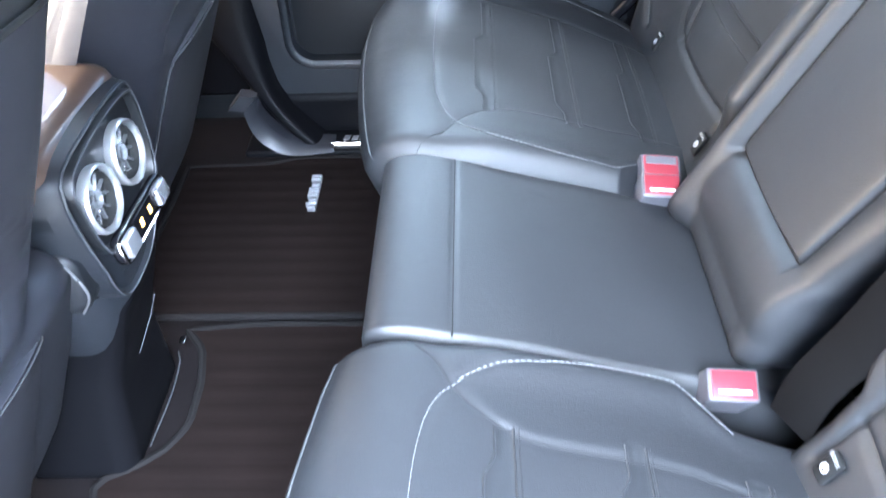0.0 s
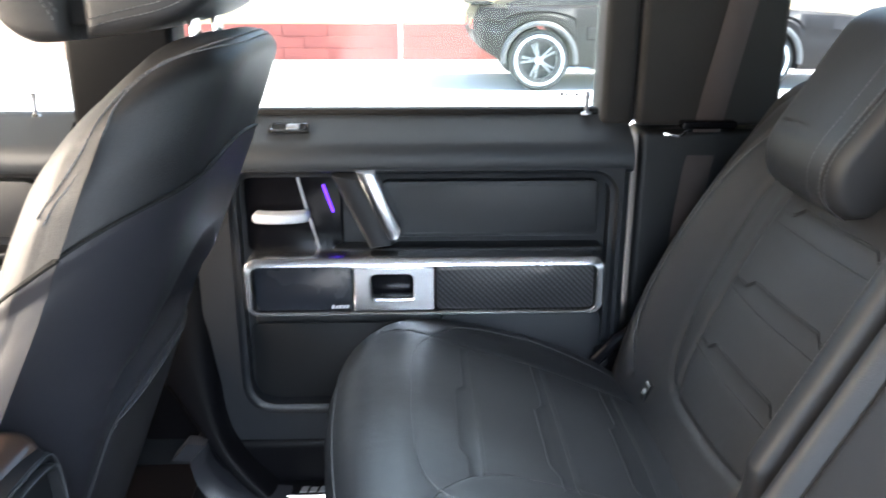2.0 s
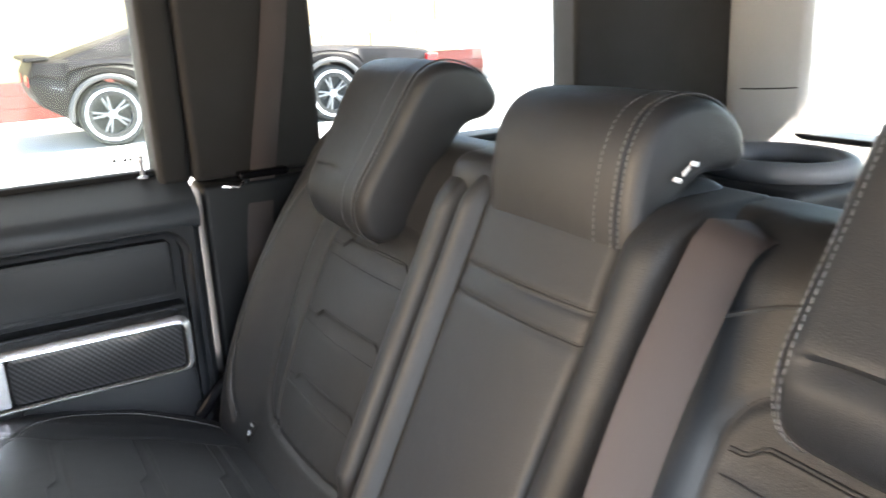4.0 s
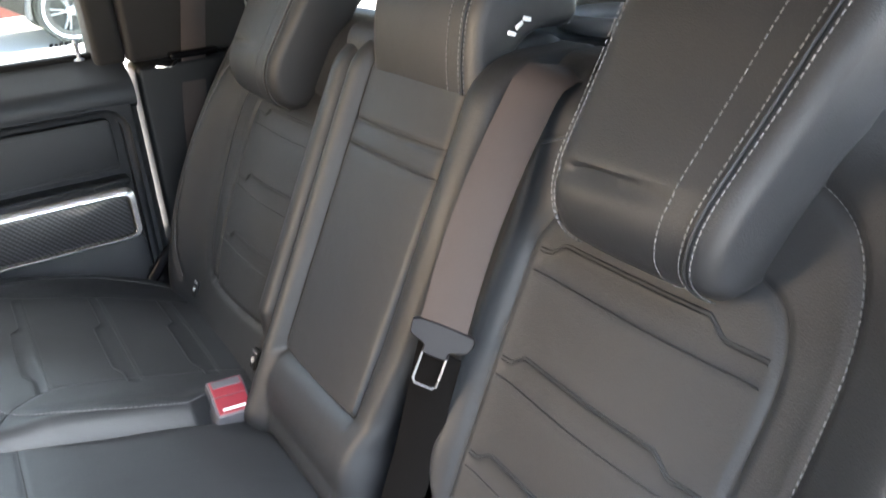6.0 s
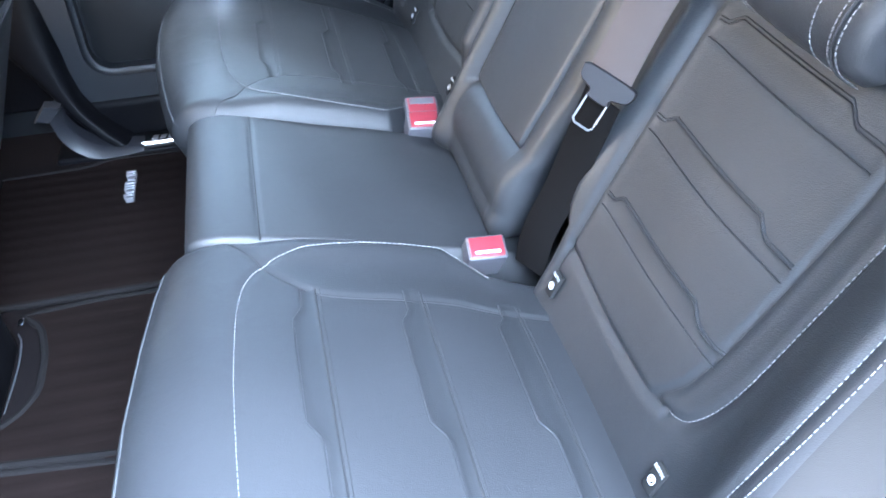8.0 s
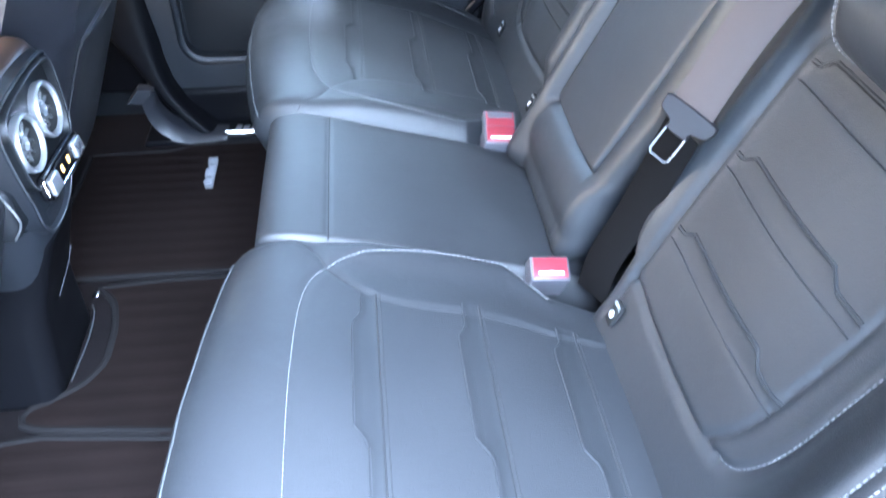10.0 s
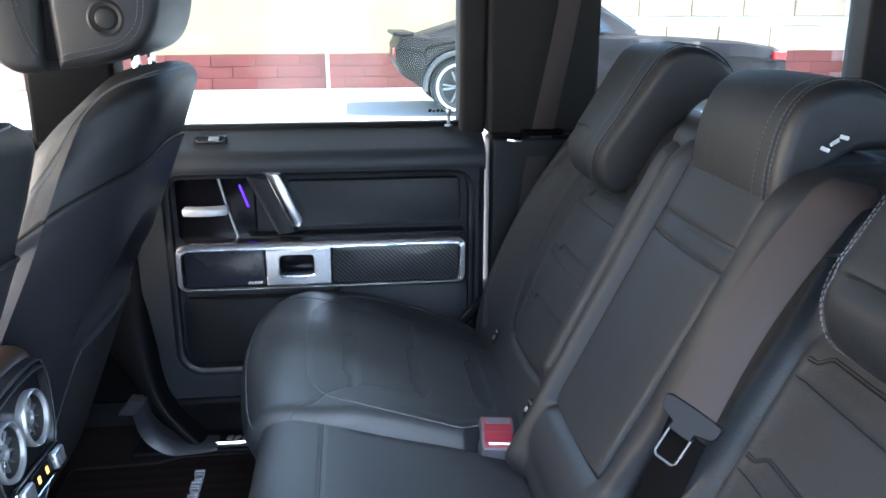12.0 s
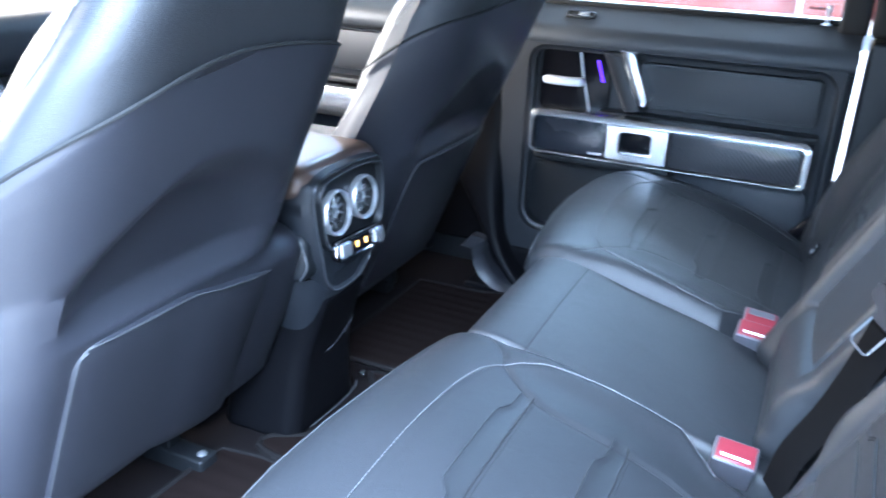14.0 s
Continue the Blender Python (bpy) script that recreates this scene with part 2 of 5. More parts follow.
def evenly(pts, step):
    p = np.array(pts, float)
    s = np.r_[0, np.cumsum(np.linalg.norm(np.diff(p, axis=0), axis=1))]
    t = np.linspace(0, s[-1], max(2, int(round(s[-1] / step)) + 1))
    return np.stack([np.interp(t, s, p[:, k]) for k in range(p.shape[1])], 1)


def pdist(p, line):
    """Distance of points of a plane from a line through points."""
    best = np.full(len(p), 9.0)
    for a, b in zip(line[:-1], line[1:]):
        d = np.array(b) - a
        t = np.clip(((p - a) @ d) / max(d @ d, 1e-12), 0, 1)
        best = np.minimum(best, np.linalg.norm(p - (a + t[:, None] * d), axis=1))
    return best


def tube(pts, r, n=8, closed=False, flat=1.0):
    """A round bar along the points."""
    p = np.array(pts, float)
    k = len(p)
    t = np.roll(p, -1, 0) - np.roll(p, 1, 0) if closed else np.gradient(p, axis=0)
    t /= np.linalg.norm(t, axis=1, keepdims=True) + 1e-12
    ref = np.array([0, 0, 1.0]) if abs(t[:, 2]).mean() < 0.8 else np.array([0, 1.0, 0])
    v, f = [], []
    s = np.cross(t[0], (0.31, 0.52, 0.79))
    for i in range(k):
        # the frame is carried along the bar, so that it never collapses where the bar turns upright
        s = np.cross(t[i], ref) if flat != 1.0 else s - t[i] * (s @ t[i])
        s = s / (np.linalg.norm(s) + 1e-12)
        w = np.cross(s, t[i])
        rr = r[i] if np.ndim(r) else r
        v += [p[i] + rr * (math.cos(a) * s + flat * math.sin(a) * w) for a in np.linspace(0, 2 * math.pi, n, endpoint=False)]
    for i in range(k if closed else k - 1):
        for j in range(n):
            a, b = i * n + j, i * n + (j + 1) % n
            c, d = ((i + 1) % k) * n + (j + 1) % n, ((i + 1) % k) * n + j
            f.append((a, b, c, d))
    if not closed:
        f += [tuple(range(n))[::-1], tuple((k - 1) * n + j for j in range(n))]
    return v, f


def loft(rings, caps=True, closed=True):
    """Skin over rings of equally many points."""
    n = len(rings[0])
    v = [tuple(p) for r in rings for p in r]
    f = []
    for i in range(len(rings) - 1):
        for j in range(n if closed else n - 1):
            a, b = i * n + j, i * n + (j + 1) % n
            f.append((a, b, b + n, a + n))
    if caps:
        f += [tuple(range(n))[::-1], tuple((len(rings) - 1) * n + j for j in range(n))]
    return v, f


def lathe(profile, n=32, caps=True):
    """Turned about z: (radius, height) pairs."""
    return loft([[(r * math.cos(a), r * math.sin(a), h) for a in np.linspace(0, 2 * math.pi, n, endpoint=False)] for r, h in profile], caps=caps)


def outline(loop, inset):
    """A closed loop in a plane, moved inwards."""
    p = np.array(loop, float)
    t = np.roll(p, -1, 0) - np.roll(p, 1, 0)
    nrm = np.stack([-t[:, 1], t[:, 0]], 1)
    nrm /= np.linalg.norm(nrm, axis=1, keepdims=True) + 1e-12
    area = 0.5 * np.sum(p[:, 0] * np.roll(p[:, 1], -1) - np.roll(p[:, 0], -1) * p[:, 1])
    return p + nrm * inset * np.sign(area)


def pillow(loop, y0, y1, r, crown=0.0, n=14, inset=None):
    """A profile (x, z) carried along y, with rounded ends."""
    rings = []
    ends = [(0.0, 1.0), (0.08, 0.62), (0.25, 0.34), (0.5, 0.13), (0.75, 0.03), (1.0, 0.0)]
    ys = [(y0 + r * a, r * b) for a, b in ends] + [(y, 0) for y in np.linspace(y0 + r, y1 - r, n)[1:-1]] + [(y1 - r * a, r * b) for a, b in ends[::-1]]
    mid, half = (y0 + y1) / 2, (y1 - y0) / 2
    for y, ins in ys:
        q = outline(loop, ins * (inset or r) / r - crown * (1 - ((y - mid) / half) ** 2))
        for _ in range(int(10 * ins / r)):
            q = 0.5 * q + 0.25 * (np.roll(q, 1, 0) + np.roll(q, -1, 0))
        rings.append([(x, y, z) for x, z in q])
    return loft(rings)


def dashes(line, size=(0.0040, 0.0007, 0.0006), pitch=0.0062, up=(0, 0, 1)):
    """Stitches: a small rounded bar for each, along a line in space."""
    p = evenly(line, pitch)
    v, f = [], []
    up = np.array(up, float)
    for i in range(len(p) - 1):
        d = p[i + 1] - p[i]
        d /= np.linalg.norm(d) + 1e-12
        s = np.cross(up, d)
        s /= np.linalg.norm(s) + 1e-12
        w = np.cross(d, s)
        k = len(v)
        c = (p[i] + p[i + 1]) / 2
        for e in (-1, 1):
            for a, b in ((-1, -0.6), (1, -0.6), (0.6, 1), (-0.6, 1)):
                v.append(c + d * e * size[0] / 2 + s * a * size[1] / 2 + w * b * size[2])
        f += [(k, k + 1, k + 5, k + 4), (k + 1, k + 2, k + 6, k + 5), (k + 2, k + 3, k + 7, k + 6), (k + 3, k, k + 4, k + 7), (k + 3, k + 2, k + 1, k), (k + 4, k + 5, k + 6, k + 7)]
    return v, f


def ribbon(pts, wide, width, thick):
    """A flat band along the points; wide gives the way across it at each point (or one for all)."""
    p = np.array(pts, float)
    w = np.broadcast_to(np.array(wide, float), p.shape)
    rings = []
    t = np.gradient(p, axis=0)
    for i in range(len(p)):
        a = w[i] - t[i] * (w[i] @ t[i]) / (t[i] @ t[i])
        a /= np.linalg.norm(a)
        n = np.cross(t[i], a)
        n /= np.linalg.norm(n)
        h, e = width / 2, thick / 2
        rings.append([p[i] + a * x + n * y for x, y in ((-h, -e * 0.5), (-h + e, -e), (h - e, -e), (h, -e * 0.5), (h, e * 0.5), (h - e, e), (-h + e, e), (-h, e * 0.5))])
    return loft(rings)


def bars(width, height, heights, depth=0.001, lean=0.3):
    """Plain raised bars that stand in for a badge: in the x-z plane, thin in y."""
    out = []
    n = len(heights)
    for i, h in enumerate(heights):
        x0 = width * i / n
        v, f = gbox((x0, 0, 0), (x0 + width / n * 0.72, depth, height * h), 0.0003)
        v[:, 0] += lean * v[:, 2]
        out.append((v, f))
    return join(*out)


YC = 0.757  # the car's middle plane
FLOOR = 0.685


# ---- ground and surroundings ----
def ground_height(y):
    return 0.40 * np.clip((y - 3.0) / 5.0, 0, 1) ** 2 * (3 - 2 * np.clip((y - 3.0) / 5.0, 0, 1))


CONCRETE = mat("pale_concrete", (0.48, 0.46, 0.44), 0.9, vary=0.12, scale=0.8, bump=0.5, grain=60)
YELLOW = mat("yellow_render", (0.42, 0.325, 0.175), 0.9, vary=0.08, scale=1.2, bump=0.5, grain=80)
REDBLOCK = mat("red_block", (0.185, 0.048, 0.038), 0.85, vary=0.2, scale=3, bump=0.6, grain=60)
MORTAR = mat("mortar", (0.32, 0.17, 0.14), 0.95, vary=0.1, scale=5)
TANSTONE = mat("tan_stone", (0.50, 0.37, 0.24), 0.9, vary=0.2, scale=3, bump=0.8, grain=30)
CREAM = mat("cream_paint", (0.72, 0.68, 0.60), 0.7, vary=0.05)

_ys = np.concatenate([[-400, -60, -8], np.linspace(2.5, 8.5, 25), [14, 60, 400]])
_xs = np.array([-400, -60, -12, 0, 12, 60, 400.0])
_v = [(x, y, ground_height(y)) for x in _xs for y in _ys]
_k = len(_ys)
_f = [(i * _k + j, (i + 1) * _k + j, (i + 1) * _k + j + 1, i * _k + j + 1) for i in range(len(_xs) - 1) for j in range(_k - 1)]
tagged(part("ground", (_v, _f), CONCRETE), "pale sunlit concrete yard sloping up to a wall", "ground", kind="structure")

GZ = 0.40
wall = thing("wall_north", (0, 13.2, GZ), "yellow rendered yard wall on a red block base", "wall", kind="structure")
part("render_panel", gbox((-14, 13.2, GZ + 0.545), (2.6, 13.4, GZ + 4.2), 0.01), YELLOW, wall)
part("backing", gbox((-14, 13.225, GZ - 0.3), (9.0, 13.40, GZ + 0.545)), MORTAR, wall)
part("downpipe", tube([(-0.26, 13.17, GZ), (-0.26, 13.17, GZ + 4.0)], 0.028), CREAM, wall, "thin cream pipe")
stone = thing("wall_east", (6, 13.2, GZ), "tan rough stone block wall behind the parked car", "wall", kind="structure")
part("backing", gbox((2.6, 13.235, GZ + 0.545), (9.0, 13.40, GZ + 4.2)), CREAM, stone)
part("post", gbox((8.5, 12.95, GZ), (9.05, 13.4, GZ + 4.2), 0.03), CREAM, stone, "cream corner post")


# ---- the parked muscle car ----
CARPAINT = mat("dark_grey_car_paint", (0.014, 0.0112, 0.0115), 0.5, vary=0.05, coat=0.08, rvary=0.05, spec=0.16)
ARCHPAINT = mat("pale_arch_paint", (0.070, 0.068, 0.070), 0.4, vary=0.05)
TYRE = mat("tyre_rubber", (0.02, 0.02, 0.02), 0.8, vary=0.1)
CARGLASS = mat("dark_car_glass", (0.02, 0.03, 0.035), 0.05, coat=1.0, rvary=0.02)
TAIL = mat("red_lamp", (0.5, 0.02, 0.02), 0.2, coat=0.6)


def muscle_car(x0, y_near, gz):
    """A fastback coupe seen from its side: tail at x0, nose at larger x."""
    car = thing("muscle_car", (x0 + 2.4, y_near + 0.9, gz), "dark grey vintage fastback coupe parked by the wall", "car")
    length, half = 4.85, 0.90
    xr, xf, wr = 0.74, 3.28, 0.335
    yc = y_near + half

    def deck(s):
        return float(np.interp(s, [0, 0.05, 0.5, 1.2, 2.0, 2.9, 3.4, 4.2, 4.75, 4.85], [0.80, 0.93, 0.92, 0.92, 0.92, 0.91, 0.88, 0.84, 0.76, 0.66]))

    def low(s):
        z = float(np.interp(s, [0, 0.06, 0.35, 0.6, 4.3, 4.7, 4.85], [0.62, 0.48, 0.30, 0.22, 0.22, 0.28, 0.42]))
        for xw in (xr, xf):
            d = abs(s - xw)
            if d < 0.40:
                z = max(z, 0.335 + math.sqrt(0.16 - d * d) * 0.98)
        return z

    rings = []
    for s in np.unique(np.concatenate([np.linspace(0, length, 70), xr + np.linspace(-0.4, 0.4, 25), xf + np.linspace(-0.4, 0.4, 25)])):
        t, b = deck(s), min(low(s), deck(s) - 0.1)
        w = half * float(np.interp(s, [0, 0.15, 0.8, 3.4, 4.5, 4.85], [0.88, 0.95, 1.0, 0.98, 0.92, 0.80]))
        side = [(w * 0.9, b), (w * 0.99, b + (t - b) * 0.25), (w, b + (t - b) * 0.5), (w * 0.965, b + (t - b) * 0.66), (w * 0.985, b + (t - b) * 0.72), (w * 0.93, t - 0.03), (w * 0.82, t)]
        loop = [(x0 + s, yc - y, gz + z) for y, z in side] + [(x0 + s, yc + y, gz + z) for y, z in side[::-1]]
        rings.append(loop)
    v, f = loft(rings)
    part("body", (v, f), CARPAINT, car, "dark grey painted body")
    roof = []
    for s, z, w in ((0.35, 0.93, 0.70), (0.9, 1.10, 0.66), (1.5, 1.29, 0.62), (1.9, 1.33, 0.60), (2.35, 1.31, 0.60), (2.65, 1.16, 0.64), (2.95, 0.93, 0.70)):
        roof.append([(x0 + s, yc - w - 0.06, gz + 0.90), (x0 + s, yc - w, gz + max(0.91, z - 0.05)), (x0 + s, yc - w * 0.8, gz + z), (x0 + s, yc + w * 0.8, gz + z), (x0 + s, yc + w, gz + max(0.91, z - 0.05)), (x0 + s, yc + w + 0.06, gz + 0.90)])
    part("roof", loft(roof), CARPAINT, car, smooth=True)
    def pane(name, corners):
        a = np.array(corners, float)
        n = np.cross(a[1] - a[0], a[-1] - a[0])
        n *= 0.012 / np.linalg.norm(n)
        k = len(a)
        part(name, ([*a + n, *a - n], [tuple(range(k)), tuple(range(2 * k - 1, k - 1, -1))] + [(i, k + i, k + (i + 1) % k, (i + 1) % k) for i in range(k)]), CARGLASS, car, "dark tinted glass")
    pane("side_window", [(x0 + 1.55, yc - 0.685, gz + 0.95), (x0 + 2.62, yc - 0.70, gz + 0.95), (x0 + 2.36, yc - 0.635, gz + 1.22), (x0 + 1.75, yc - 0.635, gz + 1.24)])
    pane("windscreen", [(x0 + 2.93, yc - 0.62, gz + 0.96), (x0 + 2.93, yc + 0.62, gz + 0.96), (x0 + 2.44, yc + 0.5, gz + 1.29), (x0 + 2.44, yc - 0.5, gz + 1.29)])
    part("spoiler", gbox((x0 - 0.02, yc - 0.75, gz + 0.92), (x0 + 0.22, yc + 0.75, gz + 0.965), 0.02), CARPAINT, car)
    for y, n in ((y_near + 0.02, -1), (y_near + 1.62, 1)):
        for xw in (xr, xf):
            wheel = part("wheel", moved(lathe([(0.20, -0.09), (0.25, -0.10), (0.31, -0.10), (0.332, -0.07), (0.335, 0.07), (0.31, 0.10), (0.25, 0.10), (0.20, 0.09)], 40, False), pose(x0 + xw, y + 0.09, gz + 0.335, 90)), TYRE, car, "black tyre on a polished rim")
            part("rim", moved(lathe([(0.215, 0.0), (0.225, 0.06), (0.240, 0.098), (0.275, 0.112), (0.284, 0.098), (0.27, 0.0), (0.2, -0.08)], 40, False), pose(x0 + xw, y + 0.09 + 0.002, gz + 0.335, 90 if n < 0 else -90)), SATIN, wheel, "bright polished rim")
            hub = pose(x0 + xw, y + 0.09, gz + 0.335, 90 if n < 0 else -90)
            part("dish", moved(lathe([(0.001, 0.0), (0.21, 0.0), (0.212, -0.02)], 32), hub), TYRE, wheel, "dark recess behind the spokes")
            part("hub_cap", moved(lathe([(0.045, 0.02), (0.045, 0.07), (0.03, 0.082), (0.001, 0.084)], 20), hub), SILVER, wheel)
            for k in range(10):
                a = 2 * math.pi * (k // 2) / 5 + 0.3 + (0.15 if k % 2 else -0.15)
                part("spoke", moved(gbox((-0.011, 0.03, 0.03), (0.011, 0.225, 0.066), 0.006), hub @ Matrix.Rotation(a, 4, "Z")), VENTGREY, wheel)
    part("exhaust_tip", tube([(x0 + 1.30, y_near - 0.02, gz + 0.23), (x0 + 1.05, y_near + 0.10, gz + 0.24)], 0.04, 12), CHROME, car, "oval chrome side exhaust")
    for xw in (xr, xf):
        arc = [(x0 + xw + 0.405 * math.cos(a), y_near + 0.015, gz + 0.335 + 0.40 * math.sin(a)) for a in np.linspace(-0.1, math.pi + 0.1, 24)]
        part("arch_lip", tube(arc, 0.03, 8), ARCHPAINT, car, "flared pale wheel arch lip")
    part("side_scoop", gbox((x0 + 1.25, y_near - 0.015, gz + 0.55), (x0 + 1.62, y_near + 0.05, gz + 0.70), 0.03), CARPAINT, car)
    part("door_handle", gbox((x0 + 1.65, y_near + 0.0, gz + 0.76), (x0 + 1.80, y_near + 0.05, gz + 0.78), 0.008), CHROME, car, "chrome handle")
    part("tail_lamp", gbox((x0 - 0.01, yc - 0.70, gz + 0.66), (x0 + 0.03, yc - 0.30, gz + 0.78), 0.02), TAIL, car, "red lamp")
    part("tail_lamp", gbox((x0 - 0.01, yc + 0.30, gz + 0.66), (x0 + 0.03, yc + 0.70, gz + 0.78), 0.02), TAIL, car, "red lamp")
    part("front_marker", gbox((x0 + 4.62, y_near + 0.06, gz + 0.62), (x0 + 4.78, y_near + 0.14, gz + 0.72), 0.02), TAIL, car, "red marker lamp")
    part("head_lamp", moved(lathe([(0.01, 0.03), (0.085, 0.02), (0.10, 0.0), (0.09, -0.03)], 20), pose(x0 + 4.83, yc - 0.6, gz + 0.62, 0, 90, 0)), CHROME, car)
    part("bumper", tube(spline([(x0 + 4.6, y_near + 0.02, gz + 0.42), (x0 + 4.85, y_near + 0.2, gz + 0.42), (x0 + 4.9, yc, gz + 0.42), (x0 + 4.85, yc + 0.7, gz + 0.42), (x0 + 4.6, yc + 0.88, gz + 0.42)]), 0.05), CHROME, car)
    return car


muscle_car(0.62, 9.4, GZ)


# ---- cabin shell ----
YF, YN = 1.56, -0.05  # inner faces of the far and near sides


def box(name, lo, hi, material, parent=None, label="", r=0.006, step=None):
    return part(name, gbox(lo, hi, r, step), material, parent, label)


floor = thing("floor", (0, YC, FLOOR - 0.05), "dark brown carpeted car floor", "floor", kind="structure")
box("carpet", (-1.6, YN - 0.02, FLOOR - 0.05), (1.85, YF + 0.03, FLOOR), CARPET, floor)
box("tunnel", (-1.6, YC - 0.13, FLOOR - 0.02), (-0.58, YC + 0.13, FLOOR + 0.03), CARPET, floor, r=0.03)
box("seat_riser", (0.02, YN + 0.03, FLOOR - 0.01), (0.45, YF - 0.06, FLOOR + 0.14), CARPET, floor, r=0.02)
box("load_floor", (0.5, YN, FLOOR), (1.75, YF, FLOOR + 0.26), CARPET, floor, r=0.01)

ceiling = part("ceiling", gbox((-1.6, YN - 0.05, 1.96), (1.9, YF + 0.08, 2.03), 0.02), HEADLINER)
tagged(ceiling, "black cloth headliner", "ceiling", kind="structure")


def window_wall(name, x0, x1, y, z0, z1, label, material, far=True):
    """A side wall piece from y outwards."""
    a, b = (y, y + 0.09) if far else (y - 0.09, y)
    ob = part(name, gbox((x0, a, z0), (x1, b, z1), 0.012), material)
    return tagged(ob, label, "trim", kind="structure")


# far side, front to rear
window_wall("trim_b_pillar", -0.575, -0.40, YF - 0.005, 0.75, 1.97, "dark trimmed door pillar", BLACKSHADED)
window_wall("trim_a_pillar", -1.60, -1.50, YF, 0.7, 1.97, "dark windscreen pillar", TRIMDARK)
window_wall("trim_roof_rail", -1.50, 0.30, YF, 1.86, 1.97, "dark roof rail above the doors", TRIMDARK)
window_wall("trim_c_pillar", 0.362, 0.602, YF - 0.01, 1.345, 1.97, "broad black cloth pillar behind the rear door", TRIMDARK)
window_wall("trim_c_pillar_edge", 0.303, 0.359, YF - 0.002, 1.345, 1.97, "narrow dark door frame edge", TRIMDARK)
window_wall("trim_quarter_panel", 0.365, 1.76, YF - 0.03, FLOOR, 1.342, "dark grey side trim beside the rear seat", PLASTIC)
window_wall("trim_quarter_header", 0.60, 1.76, YF, 1.84, 1.97, "dark trim above the rear side window", TRIMDARK)
window_wall("trim_quarter_sill", 0.60, 1.76, YF, 1.343, 1.36, "dark sill of the rear side window", PLASTIC)
window_wall("trim_d_pillar", 1.205, 1.70, YF - 0.01, 1.342, 1.97, "broad brown-black rear corner pillar", TRIMDARK)
window_wall("trim_far_lower", -1.60, 0.40, YF + 0.02, 0.60, 0.98, "black lower body side", PLASTIC)
# near side
window_wall("trim_near_a_pillar", -1.60, -1.50, YN, 0.7, 1.97, "dark windscreen pillar", TRIMDARK, False)
window_wall("trim_near_b_pillar", -0.60, -0.46, YN, 0.7, 1.97, "dark door pillar", TRIMDARK, False)
window_wall("trim_near_roof_rail", -1.50, 0.45, YN, 1.86, 1.97, "dark roof rail", TRIMDARK, False)
window_wall("trim_near_c_pillar", 0.375, 0.610, YN, 1.345, 1.97, "dark cloth pillar", TRIMDARK, False)
window_wall("trim_near_quarter_panel", 0.44, 1.76, YN + 0.03, FLOOR, 1.342, "dark side trim", PLASTIC, False)
window_wall("trim_near_quarter_header", 0.61, 1.76, YN, 1.84, 1.97, "dark trim", TRIMDARK, False)
window_wall("trim_near_d_pillar", 1.205, 1.76, YN, 1.342, 1.97, "dark corner pillar", TRIMDARK, False)
window_wall("trim_near_front_door", -1.50, -0.60, YN, 0.7, 1.36, "dark front door panel", SOFT, False)
window_wall("trim_near_sill", -0.50, 0.46, YN, 0.55, FLOOR + 0.02, "dark door sill", PLASTIC, False)

# rear wall with its window
rear = thing("wall_rear", (1.80, YC, FLOOR), "tailgate trim with a large window", "wall", kind="structure")
box("lower_panel", (1.76, YN - 0.05, FLOOR), (1.86, YF + 0.06, 1.29), PLASTIC, rear)
box("header", (1.76, YN - 0.05, 1.85), (1.86, YF + 0.06, 1.97), TRIMDARK, rear)


def rounded(y0, y1, z0, z1, r, n=12):
    """A rounded rectangle of (y, z) pairs."""
    loop = []
    for cy, cz, a0 in ((y1 - r, z1 - r, 0), (y0 + r, z1 - r, 90), (y0 + r, z0 + r, 180), (y1 - r, z0 + r, 270)):
        loop += [(cy + r * math.cos(radians(a0 + a)), cz + r * math.sin(radians(a0 + a))) for a in np.linspace(0, 90, n)]
    return loop


_open, _hole = np.array(rounded(-0.045, 1.556, 1.245, 1.945, 0.13)), np.array(rounded(0.085, 1.424, 1.288, 1.862, 0.075))
_rings = [[(x, y, z) for y, z in _open * (1 - u) + _hole * u] for x, u in ((1.76, 0.0), (1.695, 0.0), (1.684, 0.06), (1.684, 0.14), (1.694, 0.24), (1.72, 0.48), (1.76, 0.78), (1.79, 0.95), (1.80, 1.0), (1.85, 1.0))]
part("window_reveal", loft(_rings, caps=False), REVEALLIT, rear, "grey rounded window surround, lightened for the window's light")
part("reveal_joint", tube([(1.694, 1.530, 1.395), (1.716, 1.484, 1.395), (1.758, 1.440, 1.395), (1.788, 1.424, 1.395)], 0.0016, 6), SEAL, rear, "thin dark joint")

front = thing("wall_front", (-1.6, YC, FLOOR), "bulkhead and windscreen frame", "wall", kind="structure")
box("bulkhead", (-1.66, YN - 0.05, FLOOR - 0.05), (-1.56, YF + 0.06, 1.34), PLASTIC, front)
box("header", (-1.60, YN - 0.05, 1.88), (-1.50, YF + 0.06, 1.97), TRIMDARK, front)


def pane(name, lo, hi, label, parent=None):
    ob = part(name, gbox(lo, hi, 0.001), GLASS, parent)
    ob.visible_shadow = False
    return tagged(ob, label, "window", kind="structure")


pane("window_1", (-0.44, YF + 0.055, 1.33), (0.31, YF + 0.059, 1.87), "clear side window of the rear door")
pane("window_2", (0.59, YF + 0.055, 1.34), (1.22, YF + 0.059, 1.86), "clear rear side window")
pane("window_3", (1.83, -0.02, 1.28), (1.834, 1.54, 1.87), "clear tailgate window")
pane("window_4", (-1.52, YF + 0.055, 1.34), (-0.56, YF + 0.059, 1.87), "clear side window of the front door")


